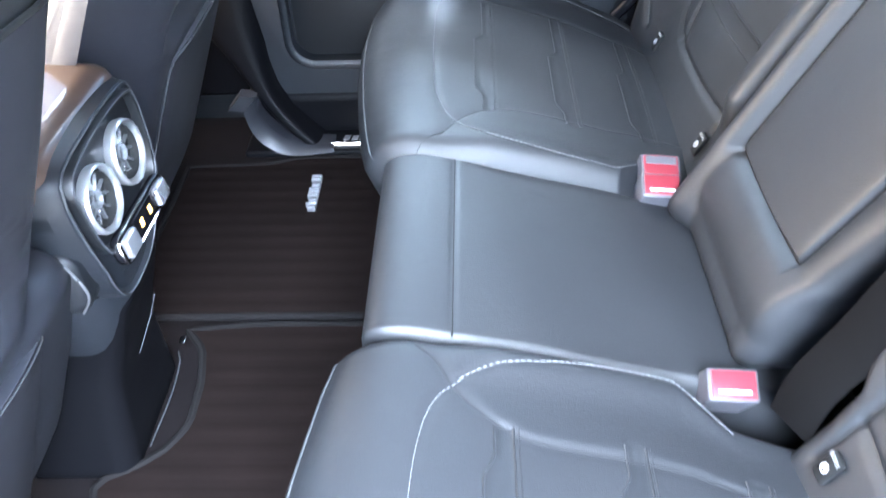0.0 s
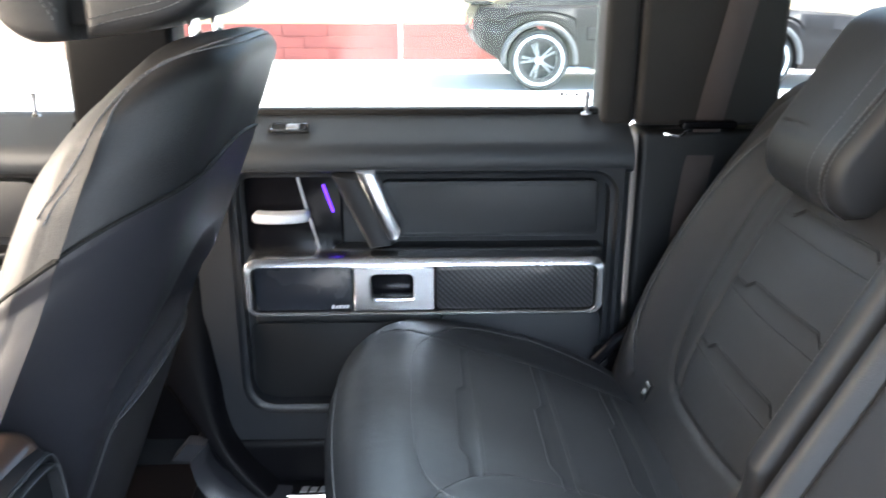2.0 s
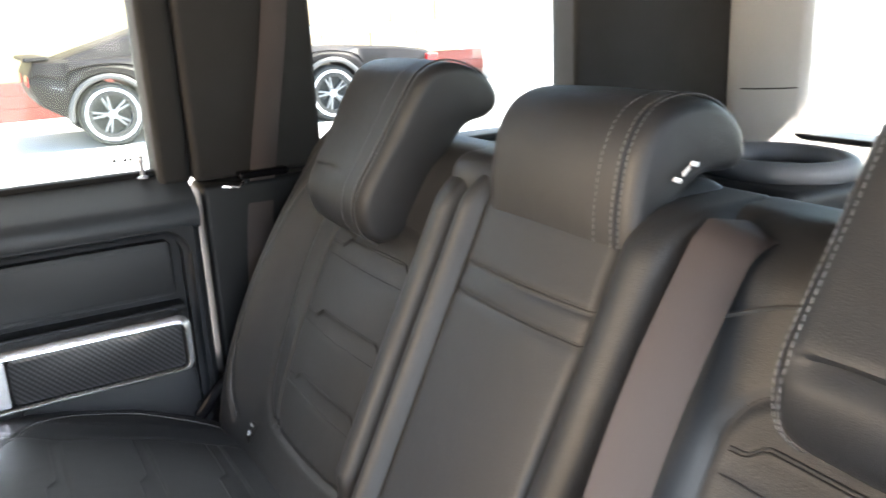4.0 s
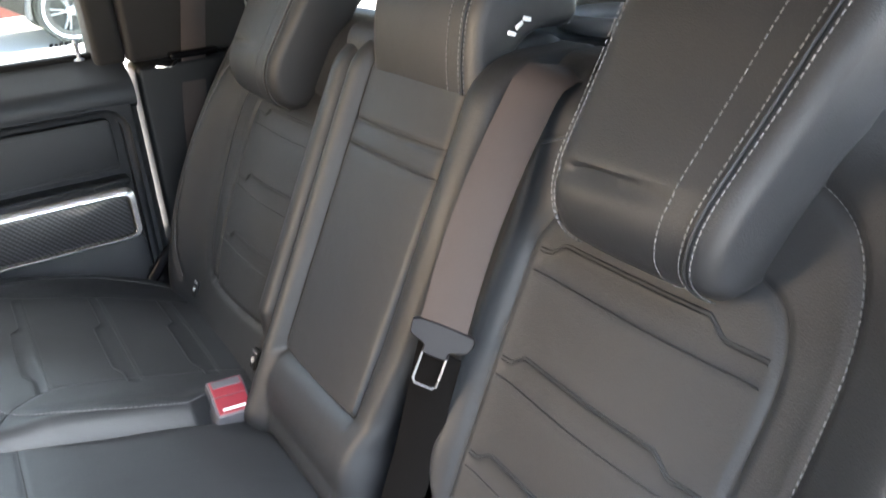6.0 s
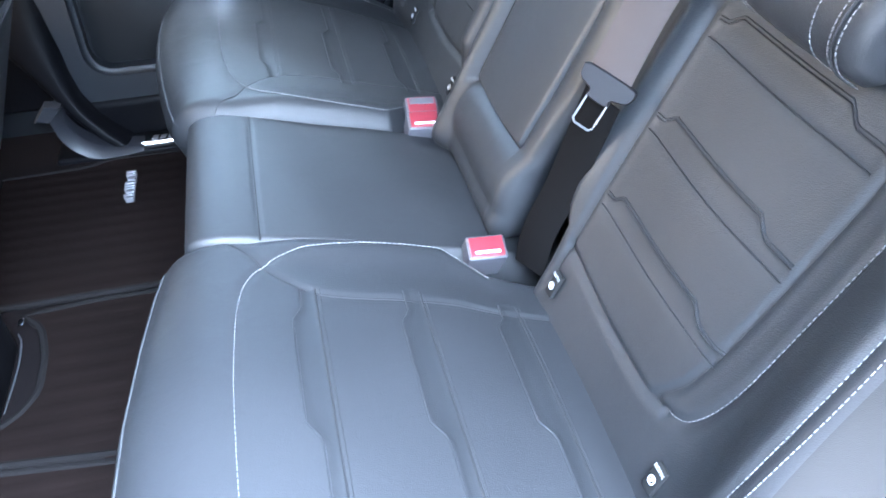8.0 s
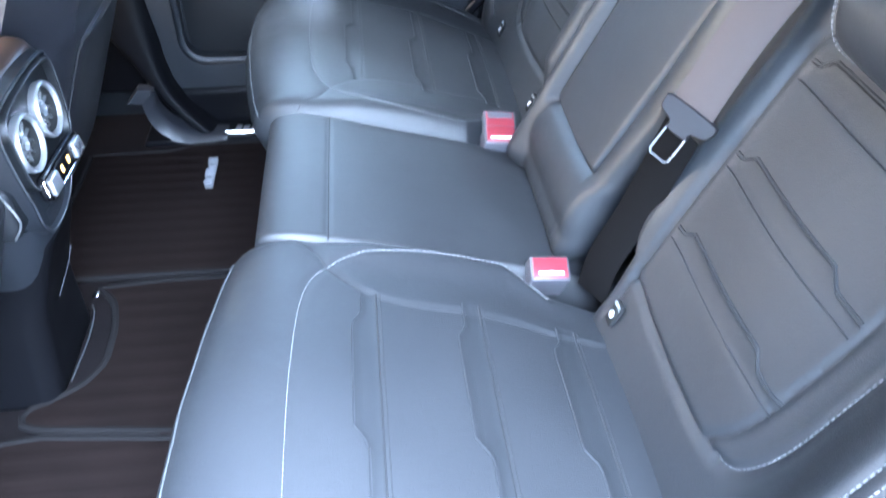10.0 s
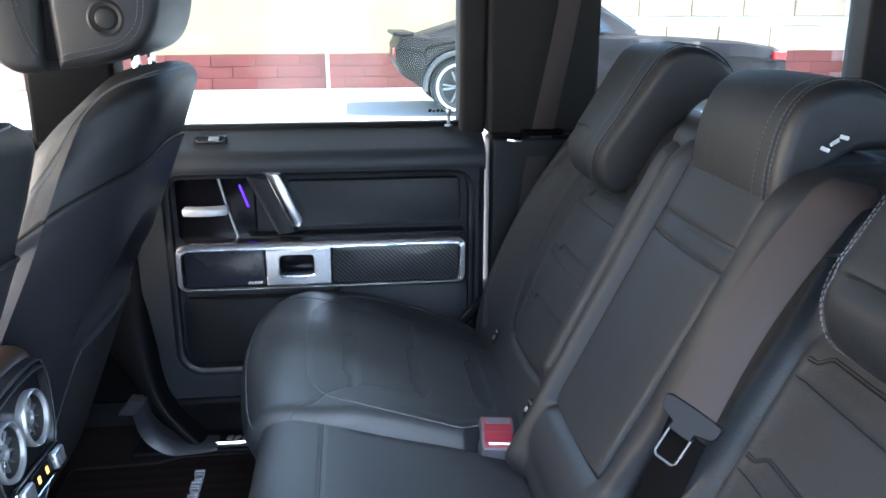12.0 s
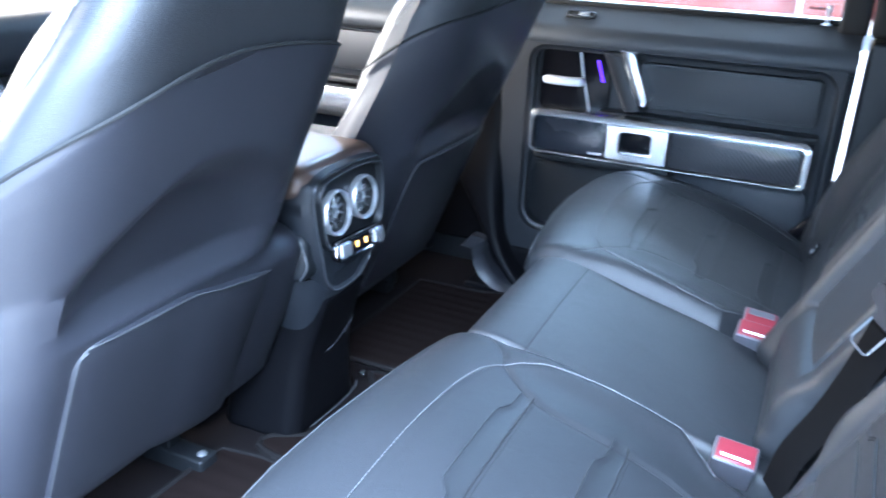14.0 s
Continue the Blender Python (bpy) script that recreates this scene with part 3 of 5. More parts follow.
# ---- rear bench ----
def tilt(x):
    return 1.0248 - 0.28 * x


SEAM_ARC = spline([(0.024, 0.214), (0.006, 0.234), (-0.006, 0.270), (-0.011, 0.345), (-0.011, 0.520), (-0.008, 0.590), (0.004, 0.635), (0.026, 0.660)], 8)
BOL_IN_UP = spline([(0.022, 0.214), (0.040, 0.202), (0.069, 0.190), (0.136, 0.179), (0.204, 0.177), (0.240, 0.179), (0.275, 0.184)], 8)
BOL_IN_LOW = spline([(-0.048, 0.152), (-0.026, 0.172), (0.0, 0.193), (0.021, 0.228), (0.06, 0.262), (0.10, 0.274), (0.19, 0.276), (0.345, 0.286)], 8)
BOL_OUT_UP = spline([(0.022, 0.660), (0.05, 0.690), (0.10, 0.712), (0.18, 0.718), (0.27, 0.700), (0.36, 0.660)], 8)
BOL_OUT_LOW = spline([(-0.055, 0.715), (-0.01, 0.680), (0.022, 0.650), (0.06, 0.618), (0.10, 0.606), (0.20, 0.603), (0.36, 0.596)], 8)


def stripe(x0, x1, side):
    """One edge of a pressed bar in the seat: straight, with a small jog near each end."""
    e = 0.010 if side < 0 else 0.0
    x = x0 if side < 0 else x1
    return np.array([(x + e, 0.262), (x + e, 0.295), (x, 0.312), (x, 0.452), (x + e * 1.3, 0.472), (x + e * 1.3, 0.60)])


CUSH_STRIPES = [(0.045, 0.068), (0.158, 0.183), (0.266, 0.294)]


def cushion_map(p, seams=True):
    """Box space (x, distance outwards, z over the tilted seat plane) to the seat's shape."""
    q = p.copy()
    x, c, z = p[:, 0], p[:, 1], p[:, 2]
    top = np.clip((z + 0.06) / 0.06, 0, 1)
    crown = 0.014 * (1 - ((x - 0.12) / 0.25) ** 2).clip(-0.6, 1) + 0.010 * (1 - ((c - 0.43) / 0.28) ** 2).clip(-1, 1)
    bol_in = 0.012 * np.exp(-(((c - 0.180) / 0.032) ** 2)) * np.clip((x - 0.0) / 0.06, 0, 1) * np.clip((0.33 - x) / 0.1, 0, 1)
    bol_out = 0.006 * np.exp(-(((c - 0.665) / 0.05) ** 2)) * np.clip((x - 0.0) / 0.06, 0, 1)
    fold = np.interp(x, BOL_IN_LOW[:, 0], BOL_IN_LOW[:, 1]) - c
    crease = 0.0030 / (1 + np.exp(-(fold / 0.0026).clip(-40, 40))) * np.exp(-((fold / 0.055) ** 2)) * np.clip(x / 0.04, 0, 1)
    dz = crown + bol_in + bol_out + crease
    if seams:
        s = p[:, :2]
        on = (top > 0.9)
        k = np.zeros(len(p))
        if on.any():
            t = s[on]
            g = np.zeros(len(t))
            for line in (SEAM_ARC, BOL_IN_UP, BOL_IN_LOW, BOL_OUT_UP, BOL_OUT_LOW):
                g -= (0.0018 if line is BOL_IN_LOW or line is BOL_OUT_LOW else 0.0016) * np.exp(-((pdist(t, line) / 0.0042) ** 2))
            for x0, x1 in CUSH_STRIPES:
                a, b = stripe(x0, x1, -1), stripe(x0, x1, 1)
                left = np.interp(t[:, 1], a[:, 1], a[:, 0])
                right = np.interp(t[:, 1], b[:, 1], b[:, 0])
                inside = 1 / (1 + np.exp(-(t[:, 0] - left) / 0.0012)) / (1 + np.exp((t[:, 0] - right) / 0.0012))
                ends = np.clip((t[:, 1] - 0.255) / 0.01, 0, 1) * np.clip((0.606 - t[:, 1]) / 0.01, 0, 1)
                g -= 0.0018 * inside * ends
            k[on] = g
        dz = dz + k
    # worn, uneven upholstery
    dz = dz + 0.0016 * np.sin(23 * x + 3 * c) * np.sin(17 * c + 1)
    q[:, 2] = tilt(x) + z + dz * top
    reach = np.interp(x, [-0.108, -0.09, -0.06, -0.018, 0.04, 0.10, 0.20, 0.30, 0.36, 0.46], [0.585, 0.635, 0.685, 0.728, 0.762, 0.775, 0.775, 0.745, 0.70, 0.60])
    q[:, 1] = np.where(c > 0.43, 0.43 + (c - 0.43) * (reach - 0.43) / 0.345, c)
    # the front swells forwards between its corners and draws back underneath
    swell = np.interp(c, [0.146, 0.175, 0.22, 0.30, 0.40, 0.55, 0.70], [0.016, 0.006, -0.004, -0.016, -0.027, -0.030, -0.026])
    under = 0.40 * np.clip(-0.070 - z, 0, 0.13)
    q[:, 0] = x + (swell + under) * np.clip((0.04 - x) / 0.148, 0, 1) ** 1.3
    # the inner corner gives way to the belt buckles
    q[:, 1] += 0.045 * np.clip((x - 0.225) / 0.05, 0, 1) * np.clip((0.30 - c) / 0.134, 0, 1)
    return q


def sided(fn, s):
    def go(p):
        q = fn(p)
        q[:, 1] = YC + s * q[:, 1]
        return q
    return go


INNER = 0.146  # where the outer cushions begin, from the middle plane


def draped(line, fn, lift=0.0006):
    """A line of the seat plane laid on the cushion, over its rounded front and inner edges."""
    p = np.array(line, float)
    u = np.clip((-0.013 - p[:, 0]) / 0.095, 0, 1)
    v = np.clip((INNER + 0.036 - p[:, 1]) / 0.036, 0, 1)
    z = -0.070 * (1 - np.sqrt(np.clip(1 - u * u - v * v, 0, 1)))
    return fn(np.c_[p, z]) + (0, 0, lift)


near_seat = thing("rear_seat", (0.2, YC - 0.46, FLOOR + 0.14), "black leather rear seat with pale stitching by the open door", "car seat", "rear seats")
far_seat = thing("rear_seat", (0.2, YC + 0.46, FLOOR + 0.14), "black leather rear seat with pale stitching by the closed door", "car seat", "rear seats")
mid_seat = thing("rear_seat", (0.2, YC, FLOOR + 0.14), "plain black leather middle seat with folded armrest", "car seat", "rear seats")


def outer_cushion(s, seat):
    fn = sided(cushion_map, s)
    body = gbox((-0.108, INNER, -0.20), (0.46, 0.775, 0.0), (0.095, 0.036, 0.070), 0.0038)
    ob = part("cushion", warped(body, fn), LEATHER, seat, flip=s < 0)
    for name, line in (("front_stitching", SEAM_ARC), ("inner_stitching", BOL_IN_UP), ("outer_stitching", BOL_OUT_UP)):
        two = evenly(draped(line, fn, 0.0012), 0.004)
        part(name, dashes(two), THREAD, ob, "pale grey stitching", kind="stuff")
        part("piping", tube(draped(evenly(line, 0.006), fn, 0.0001), 0.0007, 6), SEAMDARK, ob, "thin dark piping")
    for x0, x1 in CUSH_STRIPES:
        part("bar_seam", tube(draped(evenly(stripe(x0, x1, 1), 0.01), fn, 0.0004), 0.0012, 5), SEAMDARK, ob, "dark pressed seam")
        part("bar_seam", tube(draped(evenly(stripe(x0, x1, 1) + (0.0045, 0), 0.01), fn, -0.0002), 0.0007, 5), SEAMDARK, ob, "dark pressed seam")
        rows = evenly(np.c_[stripe(x0, x1, -1)], 0.006)
        band = [draped(np.c_[np.linspace(a - 0.0004, x1 - 0.0002, 8), np.full(8, c)], fn, 0.0006) for a, c in rows]
        part("bar", loft(band, False, False), BARLEATHER, ob, "pressed dull bar", flip=s < 0)
        part("bar_lip", tube(draped(evenly(stripe(x0, x1, -1) - (0.0034, 0), 0.01), fn, 0.0001), 0.0011, 6), LEATHER, ob)
    for line in (BOL_IN_LOW, BOL_OUT_LOW):
        part("bolster_seam", tube(draped(line, fn, 0.0), 0.0012, 5), SEAMDARK, ob, "dark seam")
    # piping below the rounded front edge, turning in at the inner corner
    deep = 0.9035
    edge = [(-0.013 - 0.095 * deep, c, -0.040) for c in np.linspace(0.70, 0.19, 40)]
    edge += [(-0.013 - 0.095 * deep * math.cos(a), INNER + 0.036 - 0.036 * deep * math.sin(a), -0.040 - 0.012 * a) for a in np.linspace(0.05, 1.25, 16)]
    pts = fn(np.array(edge))
    pts[:, 0] -= 0.0006
    part("front_piping", tube(pts, 0.0012, 6), PIPING, ob, "pale grey piping")
    part("base", gbox((0.0, YC + s * 0.47 - 0.27, FLOOR + 0.10), (0.40, YC + s * 0.47 + 0.27, FLOOR + 0.22), 0.02), PLASTIC, seat)
    return ob


outer_cushion(-1, near_seat)
outer_cushion(1, far_seat)


def centre_map(p):
    q = p.copy()
    x, c, z = p[:, 0], p[:, 1], p[:, 2]
    top = np.clip((z + 0.05) / 0.05, 0, 1)
    dz = 0.004 * (1 - (c / 0.16) ** 2) - 0.0020 * np.exp(-(((x - 0.0140) / 0.0022) ** 2)) + 0.004 * (1 - ((x - 0.15) / 0.2) ** 2).clip(-1, 1)
    dz += 0.0012 * np.sin(31 * x + 9 * c)
    q[:, 2] = tilt(x) - 0.004 + z + dz * top
    q[:, 1] = YC + c
    return q


middle = part("cushion", warped(gbox((-0.075, -0.153, -0.22), (0.46, 0.165, 0.0), (0.065, 0.014, 0.035), 0.0042), centre_map), LEATHER, mid_seat)
_sl = np.array([(0.0145, c) for c in np.linspace(-0.146, 0.157, 60)])
part("seam", tube(centre_map(np.c_[_sl, np.zeros(60)]) + (0, 0, -0.0004), 0.0012, 6), SEAL, middle, "dark seam")
part("base", gbox((0.0, YC - 0.15, FLOOR + 0.10), (0.40, YC + 0.15, FLOOR + 0.20), 0.02), PLASTIC, mid_seat)


# backrests: box space is (forward depth, outwards, z), leaning back by half a metre a metre
def lean(z):
    return 0.5 * (z - 1.07)


BACK_STRIPES = [(1.076, 1.099), (1.165, 1.190), (1.262, 1.290)]
BACK_IN = spline([(0.246, 0.96), (0.246, 1.10), (0.244, 1.27), (0.249, 1.300), (0.267, 1.320), (0.31, 1.332), (0.43, 1.335)], 6)
BACK_TOP = spline([(0.196, 1.362), (0.212, 1.368), (0.238, 1.378), (0.263, 1.385), (0.30, 1.392), (0.36, 1.394)], 5)
BACK_OUT = spline([(0.50, 1.012), (0.53, 1.03), (0.552, 1.08), (0.562, 1.16), (0.568, 1.25), (0.562, 1.32), (0.535, 1.37), (0.49, 1.395), (0.44, 1.405)], 8)
BACK_EDGE = spline([(0.600, 0.985), (0.628, 1.05), (0.640, 1.16), (0.638, 1.26), (0.625, 1.34), (0.59, 1.40), (0.54, 1.43)], 8)
BACK_EDGE_2 = BACK_EDGE + (0.012, 0.0)
BACK_PANEL = spline([(0.43, 1.335), (0.468, 1.327), (0.500, 1.316), (0.514, 1.300), (0.523, 1.264), (0.521, 1.20), (0.515, 1.12), (0.502, 1.05), (0.48, 1.014)], 6)
BACK_BOTTOM = spline([(0.246, 1.015), (0.33, 1.008), (0.45, 1.006), (0.50, 1.012)], 6)


def back_map(p, far=False):
    q = p.copy()
    d, c, z = p[:, 0], p[:, 1], p[:, 2]
    fr = np.clip((0.05 - d) / 0.05, 0, 1)
    out = 0.062 * np.exp(-(((c - 0.640) / 0.062) ** 2)) * np.clip(np.sin(np.clip((z - 0.93) / 0.50, 0, 1) * math.pi), 0, 1) ** 0.6
    # the inner bolster: a full roll on the far seat, a low ridge on the near one
    if far:
        inn = 0.052 * np.clip(np.cos(np.clip((c - 0.192) / 0.056, -1, 1) * math.pi / 2), 0, 1) * np.clip((z - 0.98) / 0.1, 0, 1)
    else:
        inn = 0.016 * np.exp(-(((c - 0.220) / 0.022) ** 2)) * np.clip((z - 0.98) / 0.1, 0, 1)
    low = 0.018 * np.exp(-(((z - 1.03) / 0.06) ** 2))
    bulge = 0.010 * np.exp(-(((c - 0.40) / 0.12) ** 2)) * np.exp(-(((z - 1.17) / 0.13) ** 2))
    fwd = out + inn + low * 0 + bulge
    on = fr > 0.9
    t = np.c_[c, z][on]
    g = np.zeros(len(t))
    for line in (BACK_IN, BACK_OUT, BACK_EDGE, BACK_BOTTOM, BACK_PANEL):
        g += 0.0046 * np.exp(-((pdist(t, line) / 0.0046) ** 2))
    for z0, z1 in BACK_STRIPES:
        u = np.clip((t[:, 0] - 0.25) / 0.012, 0, 1) * np.clip((0.516 - t[:, 0]) / 0.012, 0, 1)
        jog = 0.011 * np.clip((0.285 - t[:, 0]) / 0.015, 0, 1) + 0.012 * np.clip((t[:, 0] - 0.455) / 0.018, 0, 1)
        a, b = z0, z1 - jog * 0 + 0.0
        inside = 1 / (1 + np.exp(-(t[:, 1] - (a)) / 0.0012)) / (1 + np.exp((t[:, 1] - (b - jog)) / 0.0012))
        g += 0.0018 * inside * u
    k = np.zeros(len(p))
    k[on] = g
    q[:, 0] = 0.395 + lean(z) + d - (fwd - k) * fr
    return q


BACKS = {1: functools.partial(back_map, far=True), -1: back_map}


def back_drape(line, s, lift=0.001):
    p = np.array(line, float)
    q = sided(BACKS[s], s)(np.c_[np.zeros(len(p)), p])
    return q - (lift, 0, -lift * 0.4)


def outer_backrest(s, seat):
    body = gbox((0.0, 0.119 if s < 0 else 0.163, 0.90), (0.11, 0.715, 1.438), (0.04, 0.045 if s < 0 else 0.018, 0.045), 0.0038)
    if s < 0:
        # the near backrest reaches further in at the top, behind the middle belt
        v = np.array(body[0], float)
        v[:, 1] += 0.095 * (1 - np.clip((v[:, 2] - 1.03) / 0.12, 0, 1)) * np.clip((0.30 - v[:, 1]) / 0.181, 0, 1)
        body = (v, body[1])
    ob = part("backrest", warped(body, sided(BACKS[s], s)), LEATHER, seat, flip=s < 0)
    # dark cloth on the flank beyond the outer stitching
    ob.data.materials.append(TRIMDARK)
    for poly in ob.data.polygons:
        if s * (poly.center[1] - YC) > 0.657:
            poly.material_index = 1
    if s < 0:
        part("top_piping", tube(back_drape(BACK_TOP, s, 0.001), 0.0022, 6), PIPING, ob, "grey piping")
    rows = [("panel_stitching", BACK_OUT), ("edge_stitching", BACK_EDGE), ("edge_stitching", BACK_EDGE_2)]
    if s > 0:
        rows = [("edge_stitching", BACK_EDGE), ("inner_stitching", np.array([(0.222, z) for z in np.linspace(1.01, 1.37, 40)]))]
        part("panel_seam", tube(back_drape(evenly(BACK_OUT, 0.01), s, 0.0), 0.0012, 5), SEAMDARK, ob, "dark seam")
    for name, line in rows:
        part(name, dashes(evenly(back_drape(line, s, 0.0014), 0.004), up=(-0.9, 0, 0.4)), THREAD, ob, "pale grey stitching", kind="stuff")
    for z0, z1 in BACK_STRIPES:
        low = [(c, z0) for c in np.linspace(0.256, 0.512, 20)]
        high = [(c, z1 - 0.011 * np.clip((0.285 - c) / 0.015, 0, 1) - 0.012 * np.clip((c - 0.455) / 0.018, 0, 1)) for c in np.linspace(0.256, 0.512, 50)]
        for line in (low, high):
            part("bar_seam", tube(back_drape(line, s, 0.0002), 0.0010, 5), SEAMDARK, ob, "dark pressed seam")
        lip = [(c, z + 0.0034) for c, z in high]
        part("bar_lip", tube(back_drape(lip, s, 0.0002), 0.0011, 6), LEATHER, ob)
    for line in (BACK_IN, BACK_BOTTOM, BACK_PANEL):
        part("panel_seam", tube(back_drape(evenly(line, 0.01), s, 0.0), 0.0012, 5), SEAMDARK, ob, "dark seam")
    return ob


outer_backrest(-1, near_seat)
outer_backrest(1, far_seat)


def mid_map(p):
    q = p.copy()
    d, c, z = p[:, 0], p[:, 1], p[:, 2]
    fr = np.clip((0.05 - d) / 0.05, 0, 1)
    panel = 1 / (1 + np.exp(-(c + 0.104) / 0.0022)) / (1 + np.exp((c - 0.120) / 0.0022)) / (1 + np.exp(-(z - 1.052) / 0.0022))
    # the rolls either side and the lip below stand proud of the folded armrest
    roll = np.interp(z, [1.0, 1.15, 1.30], [0.002, 0.006, 0.024]) * np.clip(np.cos((c + 0.138) / 0.040 * math.pi / 2), 0, 1) * (np.abs(c + 0.138) < 0.04) + 0.024 * np.clip(np.cos((c - 0.140) / 0.032 * math.pi / 2), 0, 1) * (np.abs(c - 0.140) < 0.032)
    lip = 0.014 * np.clip(np.cos((z - 1.018) / 0.045 * math.pi / 2), 0, 1) * (np.abs(z - 1.018) < 0.045)
    edge = np.minimum(np.minimum(np.abs(c + 0.104), np.abs(c - 0.120)), 9)
    g = 0.009 * np.exp(-((edge / 0.0045) ** 2)) * (z > 1.05)
    g += 0.009 * np.exp(-(((z - 1.052) / 0.0045) ** 2)) * (np.abs(c - 0.008) < 0.112)
    inp = (np.abs(c - 0.008) < 0.110)
    g += inp * (0.0028 * np.exp(-(((z - 1.343) / 0.0035) ** 2)) + 0.0028 * np.exp(-(((z - 1.313) / 0.0035) ** 2)) + 0.0015 * (np.abs(z - 1.328) < 0.013))
    fwd = np.maximum(roll, lip) * (1 - panel) + panel * (0.004 + 0.006 * (1 - ((c - 0.008) / 0.115) ** 2).clip(0, 1))
    q[:, 0] = 0.362 + lean(z) + d - (fwd - g) * fr
    # below, the roll beside the buckle draws in
    q[:, 1] = YC + c + 0.050 * np.clip((1.30 - z) / 0.27, 0, 1) ** 1.2 * np.clip((-0.08 - c) / 0.07, 0, 1)
    return q


centre = part("backrest", warped(gbox((0.0, -0.178, 0.93), (0.13, 0.1605, 1.440), (0.035, 0.022, 0.04), 0.0048), mid_map), LEATHER, mid_seat)
part("backrest_top", gbox((0.535, 0.632, 1.34), (0.66, 0.985, 1.448), 0.03, 0.03), LEATHER, mid_seat)
for z in (1.343, 1.313):
    ln = mid_map(np.c_[np.zeros(50), np.linspace(-0.10, 0.115, 50), np.full(50, z)])
    part("strap_seam", tube(ln - (0.0002, 0, 0), 0.0013, 6), SEAMDARK, centre, "dark seam of the pull strap")
    part("strap_stitching", dashes(ln - (0.0010, 0, -0.004), up=(-0.9, 0, 0.4)), PIPING, centre, kind="stuff")

_strap = [mid_map(np.c_[np.zeros(40), np.linspace(-0.098, 0.114, 40), np.full(40, z)]) - (0.0012, 0, 0) for z in np.linspace(1.3165, 1.3395, 8)]
part("pull_strap", loft(_strap, False, False), SUEDE, centre, "dull embossed pull strap")

_frame = [(-0.104, z) for z in np.linspace(1.40, 1.052, 30)] + [(c, 1.052) for c in np.linspace(-0.104, 0.120, 20)][1:-1] + [(0.120, z) for z in np.linspace(1.052, 1.40, 30)]
part("armrest_seam", tube(mid_map(np.array([(0.0, c, z) for c, z in _frame])), 0.0022, 6), SEAL, centre, "dark gap round the folded armrest")

# tops of the backrests: a dark shelf behind the head restraints
shelf = thing("seat_top_cover", (0.66, YC, 1.30), "black cover behind the rear backrests", "seat cover")
part("cover", gbox((0.60, 0.06, 0.95), (0.70, 1.45, 1.425), 0.03, 0.05), PLASTIC, shelf)
loop = thing("release_loop", (0.76, 0.69, 1.425), "black release loop on the seat top, its sky sheen painted grey", "handle")
part("collar", gbox((0.69, 0.60, 1.40), (0.86, 0.78, 1.432), 0.012), PLASTIC, loop)
part("rim", tube([(0.775 + 0.060 * math.cos(a), 0.69 + 0.075 * math.sin(a), 1.440) for a in np.linspace(0, 2 * math.pi, 56, endpoint=False)], 0.012, 14, True), LOOPSHEEN, loop, "black rim coloured grey for the sky's reflection")


# ---- head restraints ----
def head_restraint(seat, y0, y1, loop, rows, crease=None, flare=0.0):
    """A padded J-shaped slab; flare widens its near side upwards, crease is a fold pressed into its face."""
    prof = evenly(spline(loop + loop[:1], 6), 0.0045)[:-1]

    def shaped(v):
        v = np.array(v, float)
        if crease:
            zc, ya, yb = crease
            u = np.clip((v[:, 1] - ya) / (yb - ya), 0, 1)
            deep = 0.009 * np.sin(math.pi * u ** 0.6) ** 1.2 * np.exp(-(((v[:, 2] - zc - 0.006 * (u - 0.5)) / 0.0065) ** 2)) * (v[:, 0] < 0.53)
            v[:, 0] += deep
            v[:, 2] += deep * 0.5
        v[:, 1] -= flare * np.clip(v[:, 2] - 1.34, 0, 1) * (y1 - v[:, 1]) / (y1 - y0)
        return v
    v, f = pillow(prof, y0, y1, 0.020, 0.004, 26, 0.012)
    ob = part("head_restraint", (shaped(v), f), LEATHER, seat)
    span = int(len(prof) * 0.64)
    for y in rows:
        depth = max(0.0, 0.020 - min(y - y0, y1 - y)) / 0.020
        q = outline(prof, -0.0042 + 0.007 * depth**2)[:span]
        ln = shaped(np.c_[q[:, 0], np.full(len(q), y), q[:, 1]])
        if y == rows[2]:
            q = outline(prof, -0.0045 + 0.008 * depth**2)[:span]
            part("band_seam", tube(shaped(np.c_[q[:, 0], np.full(len(q), (y + rows[1]) / 2), q[:, 1]]), 0.0014, 6), SEAMDARK, ob, "dark seam between the stitching")
        part("band_stitching", dashes(evenly(ln, 0.004), (0.0040, 0.0007, 0.0006), up=(0, 1, 0)), THREAD, ob, "pale stitching", kind="stuff")
    return ob


CENTRE_LOOP = [(0.522, 1.402), (0.524, 1.440), (0.534, 1.485), (0.556, 1.516), (0.592, 1.527), (0.630, 1.520), (0.658, 1.500), (0.668, 1.473), (0.655, 1.456), (0.615, 1.456), (0.585, 1.440), (0.566, 1.415), (0.548, 1.393)]
OUTER_LOOP = [(0.496, 1.312), (0.474, 1.330), (0.465, 1.358), (0.470, 1.388), (0.492, 1.426), (0.516, 1.466), (0.539, 1.506), (0.561, 1.535), (0.594, 1.546), (0.636, 1.536), (0.667, 1.511), (0.674, 1.486), (0.657, 1.470), (0.626, 1.462), (0.600, 1.430), (0.575, 1.375), (0.540, 1.322)]
head_restraint(mid_seat, 0.637, 0.870, CENTRE_LOOP, (0.684, 0.661, 0.652))
head_restraint(near_seat, 0.275, 0.448, OUTER_LOOP, (0.325, 0.302, 0.292, 0.442, 0.436), (1.387, 0.440, 0.305), 0.28)
head_restraint(far_seat, 1.084, 1.285, OUTER_LOOP, (1.143, 1.112, 1.100), (1.400, 1.280, 1.155), 0.16)


